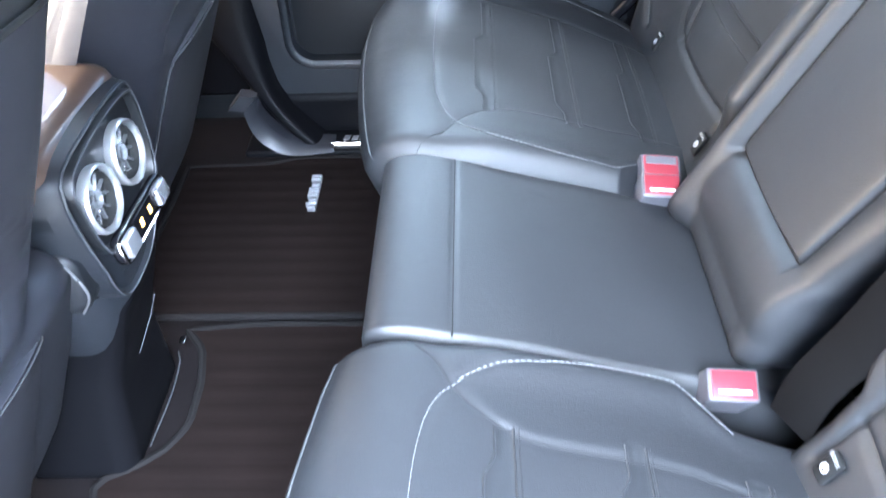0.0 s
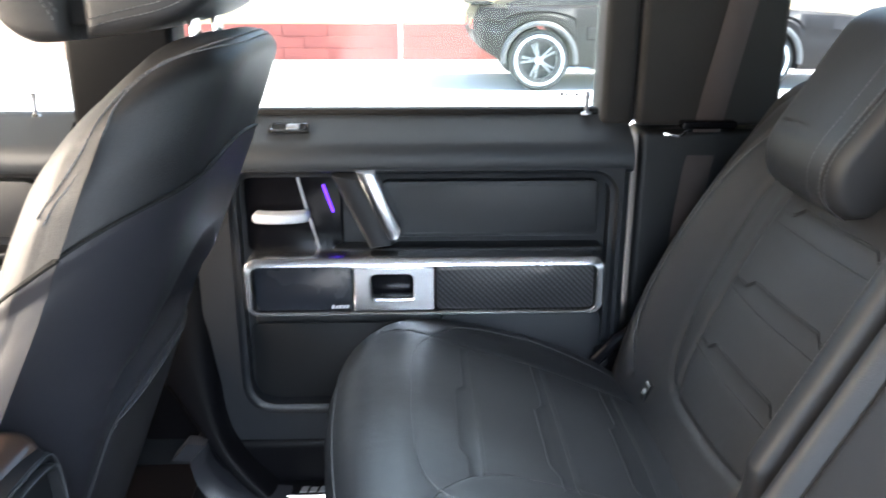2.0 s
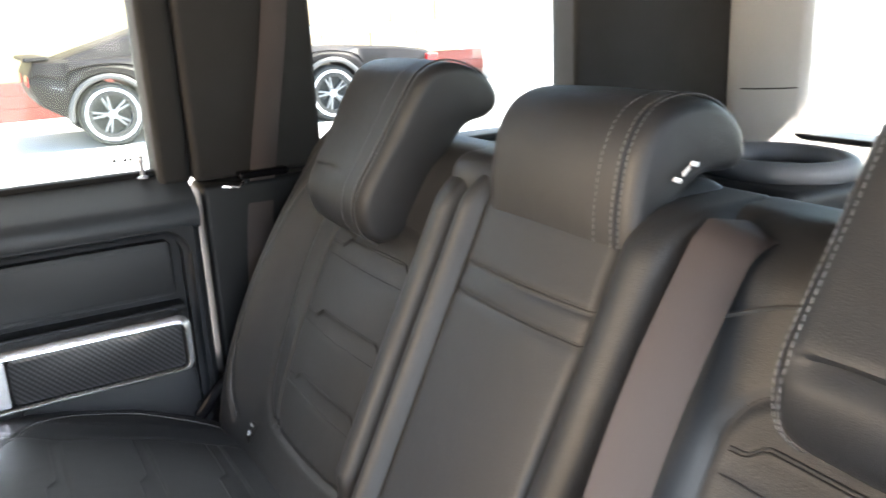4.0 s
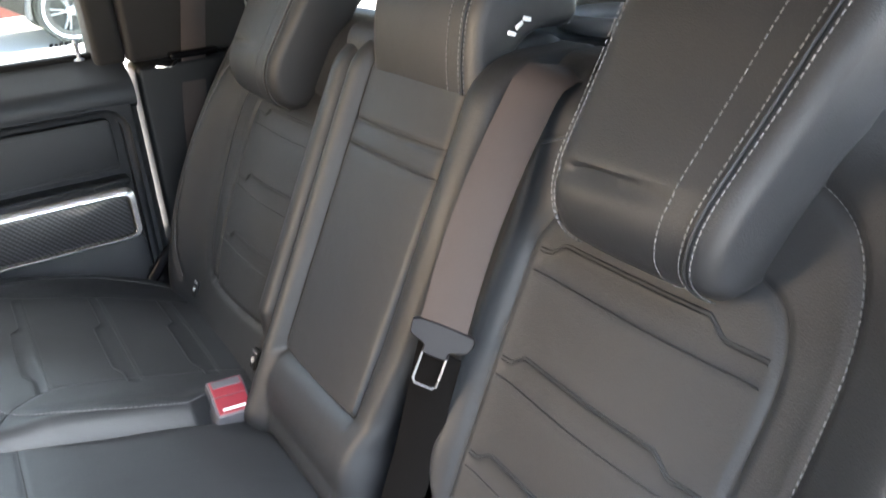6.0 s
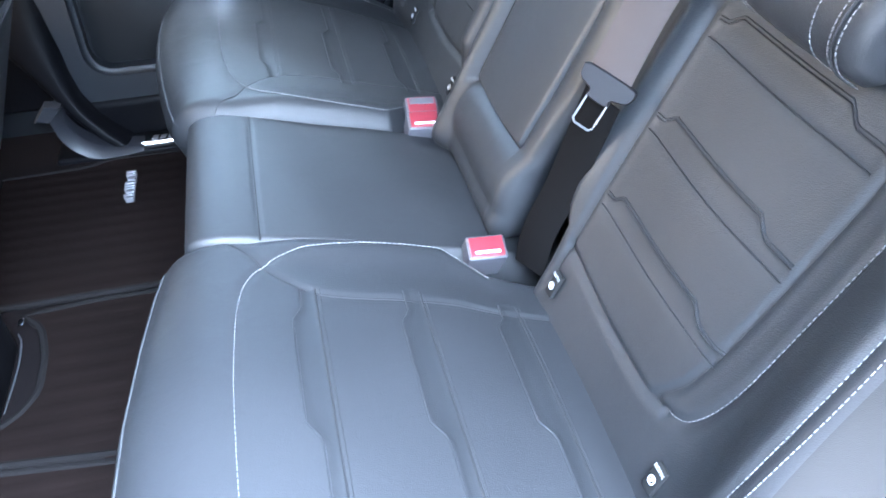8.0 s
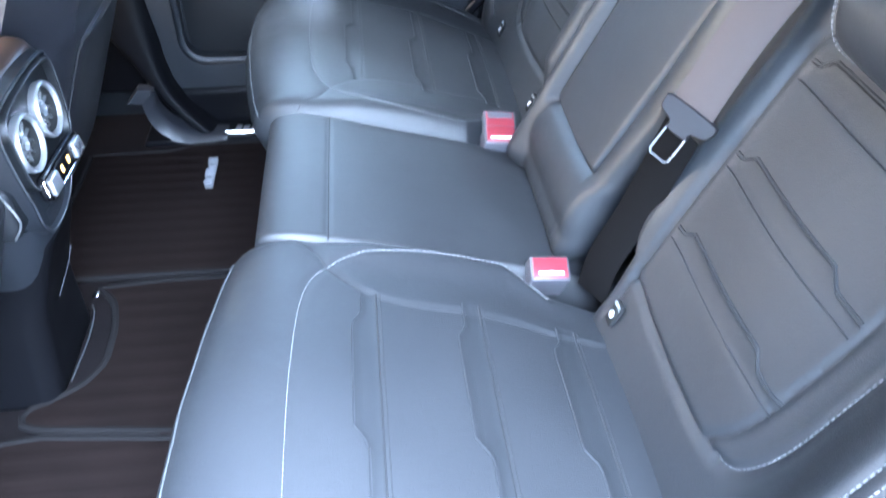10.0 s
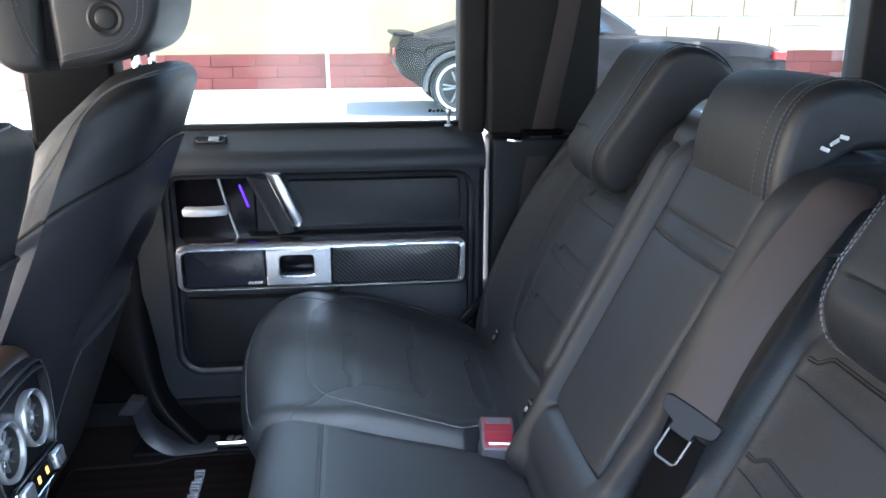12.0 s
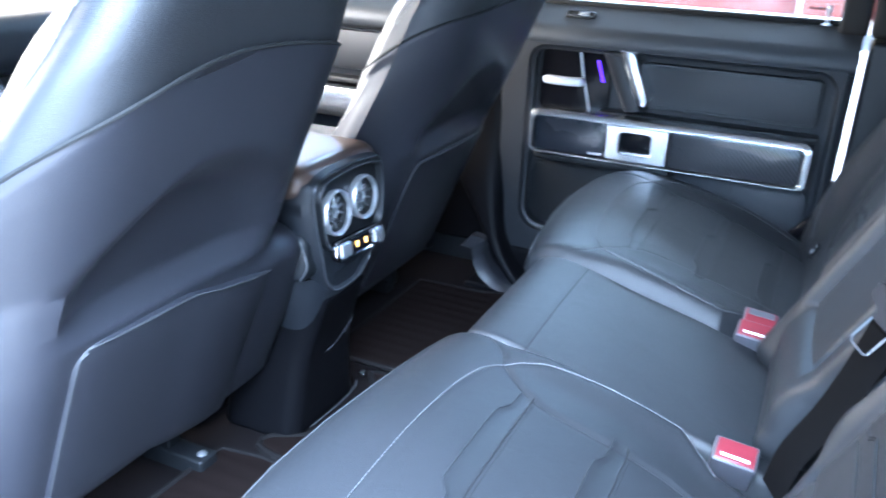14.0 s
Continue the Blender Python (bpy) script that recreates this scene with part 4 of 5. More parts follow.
_tag = thing("care_tag", (0.574, 0.630, 1.468), "small white sewn tag on the middle head restraint", "tag")
for k, (x, z, a) in enumerate(((0.566, 1.460, 20), (0.576, 1.467, -25), (0.586, 1.472, 15))):
    part("flap", moved(gbox((-0.006, -0.001, -0.0022), (0.006, 0.001, 0.0022), 0.0008), pose(x, 0.6285, z, 8, a, 12)), WHITE, _tag)

# ---- belts and buckles ----
belt = thing("seat_belt", (0.41, 0.55, 1.17), "grey-brown middle seat belt with its tongue hanging down", "seat belt", "seat belts")
_w = np.array((0.69, -0.67, -0.24))
_top, _low = np.array((0.531, 0.548, 1.420)), np.array((0.405, 0.543, 1.200))
_line = [_top + (_low - _top) * t + np.array((-0.012, -0.004, 0.006)) * math.sin(math.pi * t) for t in np.linspace(0.0, 1.0, 16)]
_line = [np.array((0.640, 0.552, 1.418)), np.array((0.600, 0.551, 1.424)), np.array((0.566, 0.550, 1.430)), np.array((0.546, 0.549, 1.430))] + _line
part("webbing", ribbon(_line, _w, 0.048, 0.0016), WEB, belt)
_d = (_low - _top) / np.linalg.norm(_low - _top)
_wu = _w - _d * (_w @ _d)
_wu /= np.linalg.norm(_wu)
_nu = np.cross(_wu, _d)
_M = Matrix(((_wu[0], _d[0], _nu[0], _low[0]), (_wu[1], _d[1], _nu[1], _low[1]), (_wu[2], _d[2], _nu[2], _low[2]), (0, 0, 0, 1)))
_plate = outline(spline([(-0.033, -0.008), (-0.030, 0.006), (-0.014, 0.012), (-0.012, 0.020), (0.012, 0.020), (0.014, 0.012), (0.030, 0.006), (0.033, -0.008), (0.022, -0.012), (-0.022, -0.012), (-0.033, -0.008)], 4)[:-1], 0)
_pl = loft([[(x, y, h) for x, y in outline(_plate, i)] for h, i in ((-0.005, 0.0015), (-0.003, 0), (0.003, 0), (0.005, 0.0015))])
part("tongue_grip", moved(_pl, _M), mat("grey_grip", (0.010, 0.009, 0.010), 0.45, spec=0.3), belt, "grey plastic grip")
_fr = [(-0.0125, 0.018, 0), (-0.0125, 0.048, 0), (-0.009, 0.052, 0), (0.009, 0.052, 0), (0.0125, 0.048, 0), (0.0125, 0.018, 0)]
part("tongue", moved(tube(_fr, 0.0014, 6, True), _M), VENTGREY, belt, "bright metal tongue")
_lap = spline([(0.403, 0.545, 1.185), (0.390, 0.556, 1.125), (0.370, 0.560, 1.06), (0.345, 0.560, 1.00), (0.335, 0.556, 0.95)], 5)
# near black because the gap's shade is in the colour
part("lap_webbing", ribbon(_lap, (0.45, -0.80, 0.2), 0.050, 0.0018), WEBSHADE, belt, "lower webbing, coloured near black for the shade in the gap")

_side = thing("seat_belt", (0.47, 1.53, 1.36), "grey shoulder belt on the far pillar", "seat belt", "seat belts")
part("webbing", ribbon(spline([(0.555, 1.535, 1.90), (0.530, 1.538, 1.63), (0.480, 1.535, 1.362), (0.455, 1.523, 1.22), (0.44, 1.515, 1.05)], 6), (1, 0, 0), 0.046, 0.0016), WEB, _side)
part("guide", gbox((0.430, 1.518, 1.345), (0.522, 1.545, 1.358), 0.005), GLOSSBLACK, _side, "black belt guide")
part("guide_edge", tube([(0.40, 1.521, 1.338), (0.425, 1.516, 1.334), (0.44, 1.518, 1.342)], 0.0035, 6), CHROME, _side, "bright edge")


BUCKLE = mat("buckle_grey", (0.060, 0.058, 0.066), 0.5, bump=0.2, grain=1200)


def buckle(x, y, z, turn, red_label, lean_x=-28, top_open=False):
    """A belt buckle: a grey housing with a red release button at its end."""
    ob = thing("belt_buckle", (x, y, z), red_label, "belt buckle", "belt buckles")
    m = pose(x, y, z, 6, lean_x, turn)
    part("housing", moved(gbox((-0.017, -0.026, -0.080), (0.017, 0.026, 0.0), 0.004), m), BUCKLE, ob, "grey plastic housing")
    part("button", moved(gbox((-0.0140, -0.0225, -0.004), (0.0140, 0.0225, 0.0016), 0.0015), m), RED, ob, "red release button")
    if top_open:
        part("slot", moved(gbox((0.001, -0.020, 0.0012), (0.0125, 0.020, 0.0022), 0.0008), m), BUCKLE, ob, "grey slot")
    else:
        part("slot", moved(gbox((-0.0095, -0.0165, 0.0012), (-0.0055, 0.0165, 0.0024), 0.0008), m), WHITE, ob, "pale slot")
    part("stalk", moved(gbox((-0.010, -0.018, -0.15), (0.010, 0.018, -0.07), 0.006), m), SEAL, ob)
    return ob


buckle(0.290, 0.594, 0.964, 88, "red-buttoned belt buckle between the near seat and middle seat")
buckle(0.277, 0.911, 0.976, 88, "red-buttoned belt buckle, front one of a pair")
buckle(0.281, 0.946, 0.982, 88, "red-buttoned belt buckle, rear one of a pair", top_open=True)


# ---- child seat anchor tags ----
def anchor_tag(y, label, words):
    ob = thing("anchor_tag", (0.352, y, 0.985), label, "anchor tag", "anchor tags")
    m = pose(0.347, y, 0.985, 0, 26, 0) @ Matrix.Scale(0.56, 4)
    part("loop", moved(gbox((-0.004, -0.016, -0.045), (0.006, 0.016, 0.012), 0.004), m), SEAL, ob, "black tag")
    ring = moved(tube([(-0.006, 0.0075 * math.cos(a), 0.0075 * math.sin(a) - 0.02) for a in np.linspace(0, 2 * math.pi, 20, endpoint=False)], 0.0016, 6, True), m)
    part("mark", ring, TAGWHITE, ob, "white ring mark")
    part("mark_bar", moved(gbox((-0.0065, -0.0015, -0.023), (-0.0045, 0.003, -0.017), 0.0006), m), TAGWHITE, ob)
    cu = bpy.data.curves.new("word", "FONT")
    cu.body, cu.size, cu.extrude, cu.align_x = "ISOFIX", 0.0105, 0.0003, "CENTER"
    cu.materials.append(TAGWHITE)
    tx = new("word", cu)
    tx.parent = ob
    tx.matrix_parent_inverse = ob.matrix_basis.inverted()
    tx.matrix_basis = m @ pose(-0.0056, 0, 0.0, 90, 0, -90)
    return ob


anchor_tag(0.490, "black anchor tag with white printing in the seat gap", 1)
anchor_tag(0.213, "black anchor tag with white printing in the seat gap", 1)
anchor_tag(1.004, "black anchor tag with white printing in the seat gap", 1)
anchor_tag(1.310, "black anchor tag with white printing in the seat gap", 1)


# ---- hinge beside the far seat ----
hinge = part("hinge", gbox((0.300, 1.478, 0.86), (0.372, 1.512, 0.965), 0.012), GLOSSBLACK, far_seat, "black seat hinge with bolts")
part("arm", tube([(0.300, 1.480, 0.945), (0.335, 1.470, 0.990), (0.372, 1.474, 1.020)], 0.012, 10), GLOSSBLACK, hinge)
for x, z in ((0.312, 0.945), (0.350, 0.925), (0.346, 0.975)):
    part("bolt", moved(lathe([(0.010, 0), (0.010, 0.006), (0.006, 0.009)], 12), pose(x, 1.480, z, 90)), PLASTIC, hinge)


# ---- doors on the far side ----
def door_ledge(x0, x1):
    """The sloping top of a door: a profile (y, z) along x."""
    prof = spline([(1.604, 1.366), (1.590, 1.3630), (1.575, 1.3565), (1.550, 1.3425), (1.528, 1.3295), (1.517, 1.3210), (1.509, 1.308), (1.506, 1.292), (1.512, 1.278), (1.535, 1.270), (1.56, 1.268), (1.604, 1.268)], 5)
    rings = [[(x, y, z) for y, z in prof] for x in np.linspace(x0, x1, 12)]
    v, f = loft(rings)
    return v, f


def rounded_plate(x0, x1, z0, z1, y0, y1, r, n=8, edge=0.003):
    """A plate in the x-z plane with rounded corners, facing -y."""
    loop = []
    for cx, cz, a0 in ((x1 - r, z1 - r, 0), (x0 + r, z1 - r, 90), (x0 + r, z0 + r, 180), (x1 - r, z0 + r, 270)):
        loop += [(cx + r * math.cos(radians(a0 + a)), cz + r * math.sin(radians(a0 + a))) for a in np.linspace(0, 90, n)]
    rings = [[(x, y, z) for x, z in outline(loop, i)] for y, i in ((y1, 0), (y0 + edge, 0), (y0 + edge * 0.3, edge * 0.3), (y0, edge))]
    return loft(rings), loop


def ring_plate(loop, inner, y0, y1, edge=0.002):
    """A frame between two loops of equally many points."""
    a, b = np.array(loop), np.array(inner)
    rings = [[(x, y, z) for x, z in q] for q, y in ((a, y1), (a, y0 + edge), (outline(a, edge), y0), (outline(b, -edge), y0), (b, y0 + edge), (b, y1))]
    return loft(rings, caps=False)


def rrect(x0, x1, z0, z1, r, n=8):
    loop = []
    for cx, cz, a0 in ((x1 - r, z1 - r, 0), (x0 + r, z1 - r, 90), (x0 + r, z0 + r, 180), (x1 - r, z0 + r, 270)):
        loop += [(cx + r * math.cos(radians(a0 + a)), cz + r * math.sin(radians(a0 + a))) for a in np.linspace(0, 90, n)]
    return loop


def rrect_each(x0, x1, z0, z1, radii, n=10):
    """A rounded rectangle with a radius for each corner: top right, top left, low left, low right."""
    loop = []
    for (sx, sz, a0), r in zip(((1, 1, 0), (0, 1, 90), (0, 0, 180), (1, 0, 270)), radii):
        cx, cz = (x1 - r if sx else x0 + r), (z1 - r if sz else z0 + r)
        loop += [(cx + r * math.cos(radians(a0 + a)), cz + r * math.sin(radians(a0 + a))) for a in np.linspace(0, 90, n)]
    return loop


def soft_frame(outer, inner, y0, y1, r):
    """A padded frame between two loops, with well rounded edges."""
    bend = [(r * (1 - math.sin(a)), r * (1 - math.cos(a))) for a in np.linspace(0, math.pi / 2, 6)]
    rows = [(outer, 0.0, y1)] + [(outer, r - i, y0 + r - d) for i, d in bend] + [(inner, -(r - i), y0 + r - d) for i, d in bend[::-1]] + [(inner, 0.0, y1)]
    return loft([[(x, y, z) for x, z in outline(loop, i)] for loop, i, y in rows], caps=False)


door = thing("door_1", (0, 1.56, 0.78), "closed rear door with black trim, aluminium and carbon strip", "car door", kind="structure")
part("panel", gbox((-0.39, 1.548, 0.74), (0.352, 1.63, 1.30), 0.01, 0.05), SOFT, door, "dark soft-touch panel")
part("ledge", door_ledge(-0.40, 0.352), LEDGELIT, door, "sloping black door top, lightened for the window light on it")
part("window_seal", gbox((-0.42, 1.583, 1.360), (0.335, 1.612, 1.371), 0.004), SEAL, door, "black window seal")
_in = rrect_each(-0.310, 0.318, 0.846, 1.268, (0.036, 0.030, 0.045, 0.10))
_out = rrect_each(-0.392, 0.350, 0.735, 1.312, (0.02, 0.02, 0.03, 0.14))
part("border", soft_frame(_out, _in, 1.508, 1.560, 0.012), SOFT, door, "raised rounded border of the panel")
(_pl, _) = rounded_plate(-0.068, 0.300, 1.160, 1.258, 1.528, 1.552, 0.012)
pad = part("upper_pad", _pl, SUEDE, door, "stitched black leather pad")
part("pad_stitching", dashes([(x, 1.5265, z) for x, z in evenly(np.array(rrect(-0.10, 0.283, 1.168, 1.250, 0.012)), 0.004)], up=(0, -1, 0)), PIPING, pad, kind="stuff")
part("map_shelf", gbox((-0.15, 1.512, 1.132), (0.31, 1.56, 1.146), 0.006), PLASTIC, door, "narrow shelf below the pad")
(_pl, _) = rounded_plate(-0.300, -0.135, 1.135, 1.272, 1.538, 1.552, 0.01)
part("gloss_panel", _pl, GLOSSBLACK, door, "piano-black panel")
part("gloss_strip", tube([(-0.210, 1.535, 1.270), (-0.196, 1.530, 1.215), (-0.176, 1.528, 1.142)], 0.0026, 6), VENTGREY, door, "thin bright diagonal strip")
part("ambient_strip", tube([(-0.166, 1.532, 1.252), (-0.150, 1.530, 1.205)], 0.0022, 6), AMBIENT, door, "violet glowing ambient strip")
part("release_lever", warped(gbox((-0.281, 1.486, 1.195), (-0.189, 1.518, 1.212), (0.008, 0.006, 0.006), 0.01), lambda p: p + np.c_[0 * p[:, 0], 0.012 * ((p[:, 0] + 0.238) / 0.05) ** 2, 0 * p[:, 0]]), SATIN, door, "silver inside door release")
_hp = [(-0.152, 1.276), (-0.104, 1.276), (-0.048, 1.160), (-0.092, 1.150)]
_g = [[(x + 0.004, y, z) for x, z in outline(_hp, i)] for y, i in ((1.55, 0), (1.50, 0), (1.488, 0.004), (1.484, 0.009))]
part("grip_body", loft(_g), SOFT, door, "black slanted grab handle")
_hp = [(-0.108, 1.284), (-0.076, 1.284), (-0.032, 1.192), (-0.040, 1.172), (-0.058, 1.176)]
_g = [[(x, y - (0.012 if z < 1.2 else 0), z) for x, z in outline(_hp, i)] for y, i in ((1.545, 0), (1.484, 0), (1.477, 0.002), (1.475, 0.005))]
part("grip_face", loft(_g), ALU, door, "bright aluminium grip face")
# the trim strip
def bevelled(p):
    """The upper edge of the frame leans back, so that it faces up."""
    q = p.copy()
    q[:, 1] += 0.0055 * np.clip((p[:, 2] - 1.128) / 0.013, 0, 1) * (p[:, 1] < 1.48)
    return q


strip = part("trim_strip", warped(ring_plate(rrect(-0.296, 0.304, 1.041, 1.142, 0.020), rrect(-0.284, 0.292, 1.047, 1.127, 0.013), 1.466, 1.545), bevelled), ALU, door, "brushed aluminium frame")
(_pl, _) = rounded_plate(-0.281, -0.117, 1.048, 1.126, 1.474, 1.54, 0.010)
part("smoked_panel", _pl, mat("smoked_lacquer", (0.014, 0.016, 0.021), 0.28, spec=0.35, coat=0.15), strip, "dark lacquered panel")
(_pl, _) = rounded_plate(0.022, 0.290, 1.048, 1.126, 1.474, 1.54, 0.010)
part("carbon_panel", _pl, CARBON, strip, "lacquered carbon-weave panel")
part("maker_mark", moved(bars(0.030, 0.006, (1, 0.8, 1, 0.9, 1)), pose(-0.154, 1.4725, 1.052)), SATIN, strip, "row of small bright bars")
part("pull_frame", ring_plate(rrect(-0.115, 0.020, 1.049, 1.126, 0.003), rrect(-0.087, -0.016, 1.066, 1.113, 0.010), 1.468, 1.53), ALU, strip, "aluminium pull cup frame")
part("pull_cup", gbox((-0.10, 1.505, 1.058), (0.0, 1.54, 1.118), 0.004), GLOSSBLACK, strip, "dark pull cup")
part("pull_lip", gbox((-0.086, 1.471, 1.058), (-0.017, 1.50, 1.070), 0.005), ALU, strip)
part("under_edge", gbox((-0.285, 1.485, 1.018), (0.03, 1.55, 1.039), 0.008), PLASTIC, door, "dark lip under the strip")
part("lower_pocket", rounded_plate(-0.304, 0.06, 0.852, 1.016, 1.534, 1.552, 0.04)[0], PLASTIC, door, "dark lower pocket")
part("arm_panel", rounded_plate(0.03, 0.314, 0.86, 1.036, 1.510, 1.552, 0.03)[0], SOFT, door)
sw = part("window_switch", moved(gbox((-0.034, -0.011, 0), (0.034, 0.011, 0.004), 0.003), pose(-0.219, 1.5460, 1.3432, 30)), SEAL, door, "window switch")
part("switch_rim", moved(tube([(x, z, 0.005) for x, z in rrect(-0.029, 0.029, -0.0085, 0.0085, 0.005)], 0.0018, 6, True), pose(-0.219, 1.5460, 1.3432, 30)), CHROME, sw, "bright rim")
part("switch_key", moved(gbox((-0.004, -0.006, 0.003), (0.018, 0.006, 0.008), 0.003), pose(-0.219, 1.5460, 1.3432, 30)), SILVER, sw)
part("lock_pin", moved(lathe([(0.009, 0.0), (0.009, 0.003), (0.0035, 0.005), (0.0035, 0.026), (0.0055, 0.029), (0.0055, 0.036), (0.003, 0.039)], 14), pose(0.280, 1.572, 1.362)), SILVER, door, "pale lock pin")
part("edge_strip", gbox((0.3505, 1.534, 0.985), (0.3535, 1.545, 1.312), 0.001), mat("door_edge_grey", (0.055, 0.055, 0.058), 0.7, spec=0.2), door, "pale door edge strip")
part("glass_print", moved(bars(0.035, 0.006, (1, 0.7, 1, 0.8)), pose(0.240, 1.612, 1.388)), SEAL, door, "small dark glass marking")

fdoor = thing("door_2", (-1.0, 1.56, 0.78), "closed front door with black trim and aluminium strip", "car door", kind="structure")
part("panel", gbox((-1.50, 1.548, 0.70), (-0.578, 1.63, 1.30), 0.01), SOFT, fdoor)
part("ledge", door_ledge(-1.50, -0.578), LEDGELIT, fdoor)
part("border", tube([(x, 1.53, z) for x, z in spline([(-1.45, 1.29), (-0.66, 1.29), (-0.61, 1.27), (-0.60, 1.2), (-0.60, 0.95)], 6)], 0.022, 10), SOFT, fdoor)
part("upper_pad", rounded_plate(-1.42, -0.64, 1.165, 1.262, 1.528, 1.552, 0.02)[0], LEATHER, fdoor, "black leather pad")
part("map_shelf", gbox((-1.42, 1.505, 1.132), (-0.62, 1.56, 1.146), 0.006), PLASTIC, fdoor)
part("trim_strip", rounded_plate(-1.42, -0.62, 1.05, 1.125, 1.47, 1.55, 0.02)[0], ALU, fdoor, "aluminium strip")
part("lock_pin", moved(lathe([(0.009, 0.0), (0.0035, 0.005), (0.0035, 0.026), (0.0055, 0.036), (0.003, 0.039)], 14), pose(-0.64, 1.572, 1.362)), SILVER, fdoor, "pale lock pin")

# sill and pillar foot
sill = thing("door_sill", (-0.1, 1.48, FLOOR), "black door sill with a lit badge bar", "door sill", kind="structure")
part("sill_plate", gbox((-0.42, 1.425, FLOOR - 0.02), (0.30, 1.60, FLOOR + 0.012), 0.008), BLACKSHADED, sill)
part("sill_wall", gbox((-0.42, 1.50, FLOOR), (0.34, 1.60, FLOOR + 0.10), 0.02), BLACKSHADED, sill)
part("badge_bar", tube([(-0.245, 1.448, FLOOR + 0.014), (-0.20, 1.447, FLOOR + 0.014), (-0.13, 1.452, FLOOR + 0.014)], 0.003, 6), emitter("lit_white", (0.9, 0.95, 1.0), 0.6), sill, "glowing white line")
part("badge", moved(bars(0.085, 0.018, (1, 0.9, 1, 0.8, 1), 0.001, 0.2), pose(-0.225, 1.462, FLOOR + 0.014, -90)), SILVER, sill, "row of plain bright bars")
# the pillar's lower trim: a broad shade-coloured panel that sweeps back into the sill
_rows = []
for z in np.linspace(1.345, 0.690, 34):
    left = np.interp(z, [0.69, 0.72, 0.76, 0.80, 0.86, 0.95, 1.34], [-0.29, -0.330, -0.365, -0.392, -0.430, -0.50, -0.57])
    right = np.interp(z, [0.69, 0.72, 0.76, 0.80, 0.86, 0.95, 1.34], [-0.255, -0.285, -0.32, -0.345, -0.357, -0.360, -0.360])
    front = np.interp(z, [0.69, 0.735, 0.80, 0.90, 1.0, 1.34], [1.440, 1.448, 1.462, 1.480, 1.495, 1.530])
    u = np.linspace(0, 1, 13)
    yy = front + 0.030 * (2 * u - 1) ** 4
    face = [(left + (right - left) * a, y, z) for a, y in zip(u, yy)]
    _rows.append(face + [(right, 1.585, z), (left, 1.585, z)])
part("pillar_panel", loft(_rows), BLACKSHADED, sill, "broad pillar trim sweeping into the sill, coloured near black for shade")
# a smooth flat edge where the foot meets the floor, with a pale step at its upper end
_outer = spline([(-0.405, 1.428, 0.785), (-0.396, 1.427, 0.744), (-0.375, 1.426, 0.712), (-0.338, 1.422, 0.692), (-0.298, 1.421, 0.690), (-0.240, 1.426, 0.694)], 8)
_inner = spline([(-0.381, 1.452, 0.803), (-0.385, 1.450, 0.772), (-0.368, 1.449, 0.739), (-0.337, 1.447, 0.713), (-0.300, 1.444, 0.704), (-0.240, 1.440, 0.701)], 8)
_rows = [[a + (0, 0.030, -0.006), a + (0, 0.002, -0.001), a, a + (b - a) * 0.5 + (0, -0.003, 0.002), b, b + (0.002, 0.004, 0), b + (0, 0.040, 0)] for a, b in zip(_outer, _inner)]
part("foot_edge", loft(_rows), FOOTLIT, sill, "smooth edge of the pillar foot, coloured lighter where light falls")
_cap = [(-0.440, 0.781), (-0.412, 0.815), (-0.379, 0.810), (-0.406, 0.777)]
part("foot_cap", loft([[(x, y, z) for x, z in outline(np.array(_cap), i)] for y, i in ((1.470, 0.0), (1.446, 0.0), (1.443, 0.002))]), FOOTLIT, sill, "pale plastic step")



# ---- front seats ----
def seat_back_x(z):
    return -0.3434 + 0.4114 * (z - 1.10)


def half_width(z):
    return float(np.interp(z, [0.78, 0.98, 1.10, 1.20, 1.30, 1.40, 1.46, 1.50, 1.53], [0.240, 0.238, 0.236, 0.238, 0.246, 0.252, 0.240, 0.222, 0.200]))


def fall(z):
    """How strongly a seat slice drops towards its front edge."""
    return float(np.interp(z, [0.8, 1.0, 1.2, 1.35], [0.0, 0.6, 1.9, 2.63]))


def seat_ring(cy, z, w, grow=0.0, depth=0.21, n=96, power=4.2, shrink=0.0, outer=0):
    """One slice of a seat back, tilted so that it drops to the front and to the sides."""
    pts = []
    for a in np.linspace(0, 2 * math.pi, n, endpoint=False):
        c, s = math.cos(a), math.sin(a)
        pw = float(np.interp(z, [1.02, 1.22], [10.0, power])) if outer < 0 < s else power
        r = (abs(c) ** pw + abs(s) ** pw) ** (-1 / pw)
        f = depth / 2 - (depth / 2 - shrink) * r * c - grow * (c > 0)
        y = (w - shrink + grow) * r * s
        if y * outer > 0:
            y *= 1 - (0.20 if outer < 0 else 0.04) * min(1.0, max(0.0, (z - 1.39) / 0.12))
        elif outer:
            y *= 1 + float(np.interp(z, [0.8, 0.95, 1.03, 1.12, 1.25, 1.38], [0.33, 0.33, 0.27, 0.18, 0.13, 0.0] if outer < 0 else [0.0, 0.09, 0.13, 0.15, 0.13, 0.0]))
        edge = float(np.interp(z, [1.08, 1.2], [0.60, 1.4])) if outer < 0 and y > 0 else 2.0
        f += 0.085 * min(abs(y / w), edge) ** 6 * (c > 0) * max(0.0, 1 - f / depth)
        drop = 0.75 * min(1.0, max(0.0, (z - 1.2) / 0.2)) if outer < 0 and y < 0 else 0.0
        pts.append((seat_back_x(z) - f, cy + y, z - fall(z) * max(f, 0) ** 2 - (0.206 * fall(z) + drop) * y * y))
    return pts


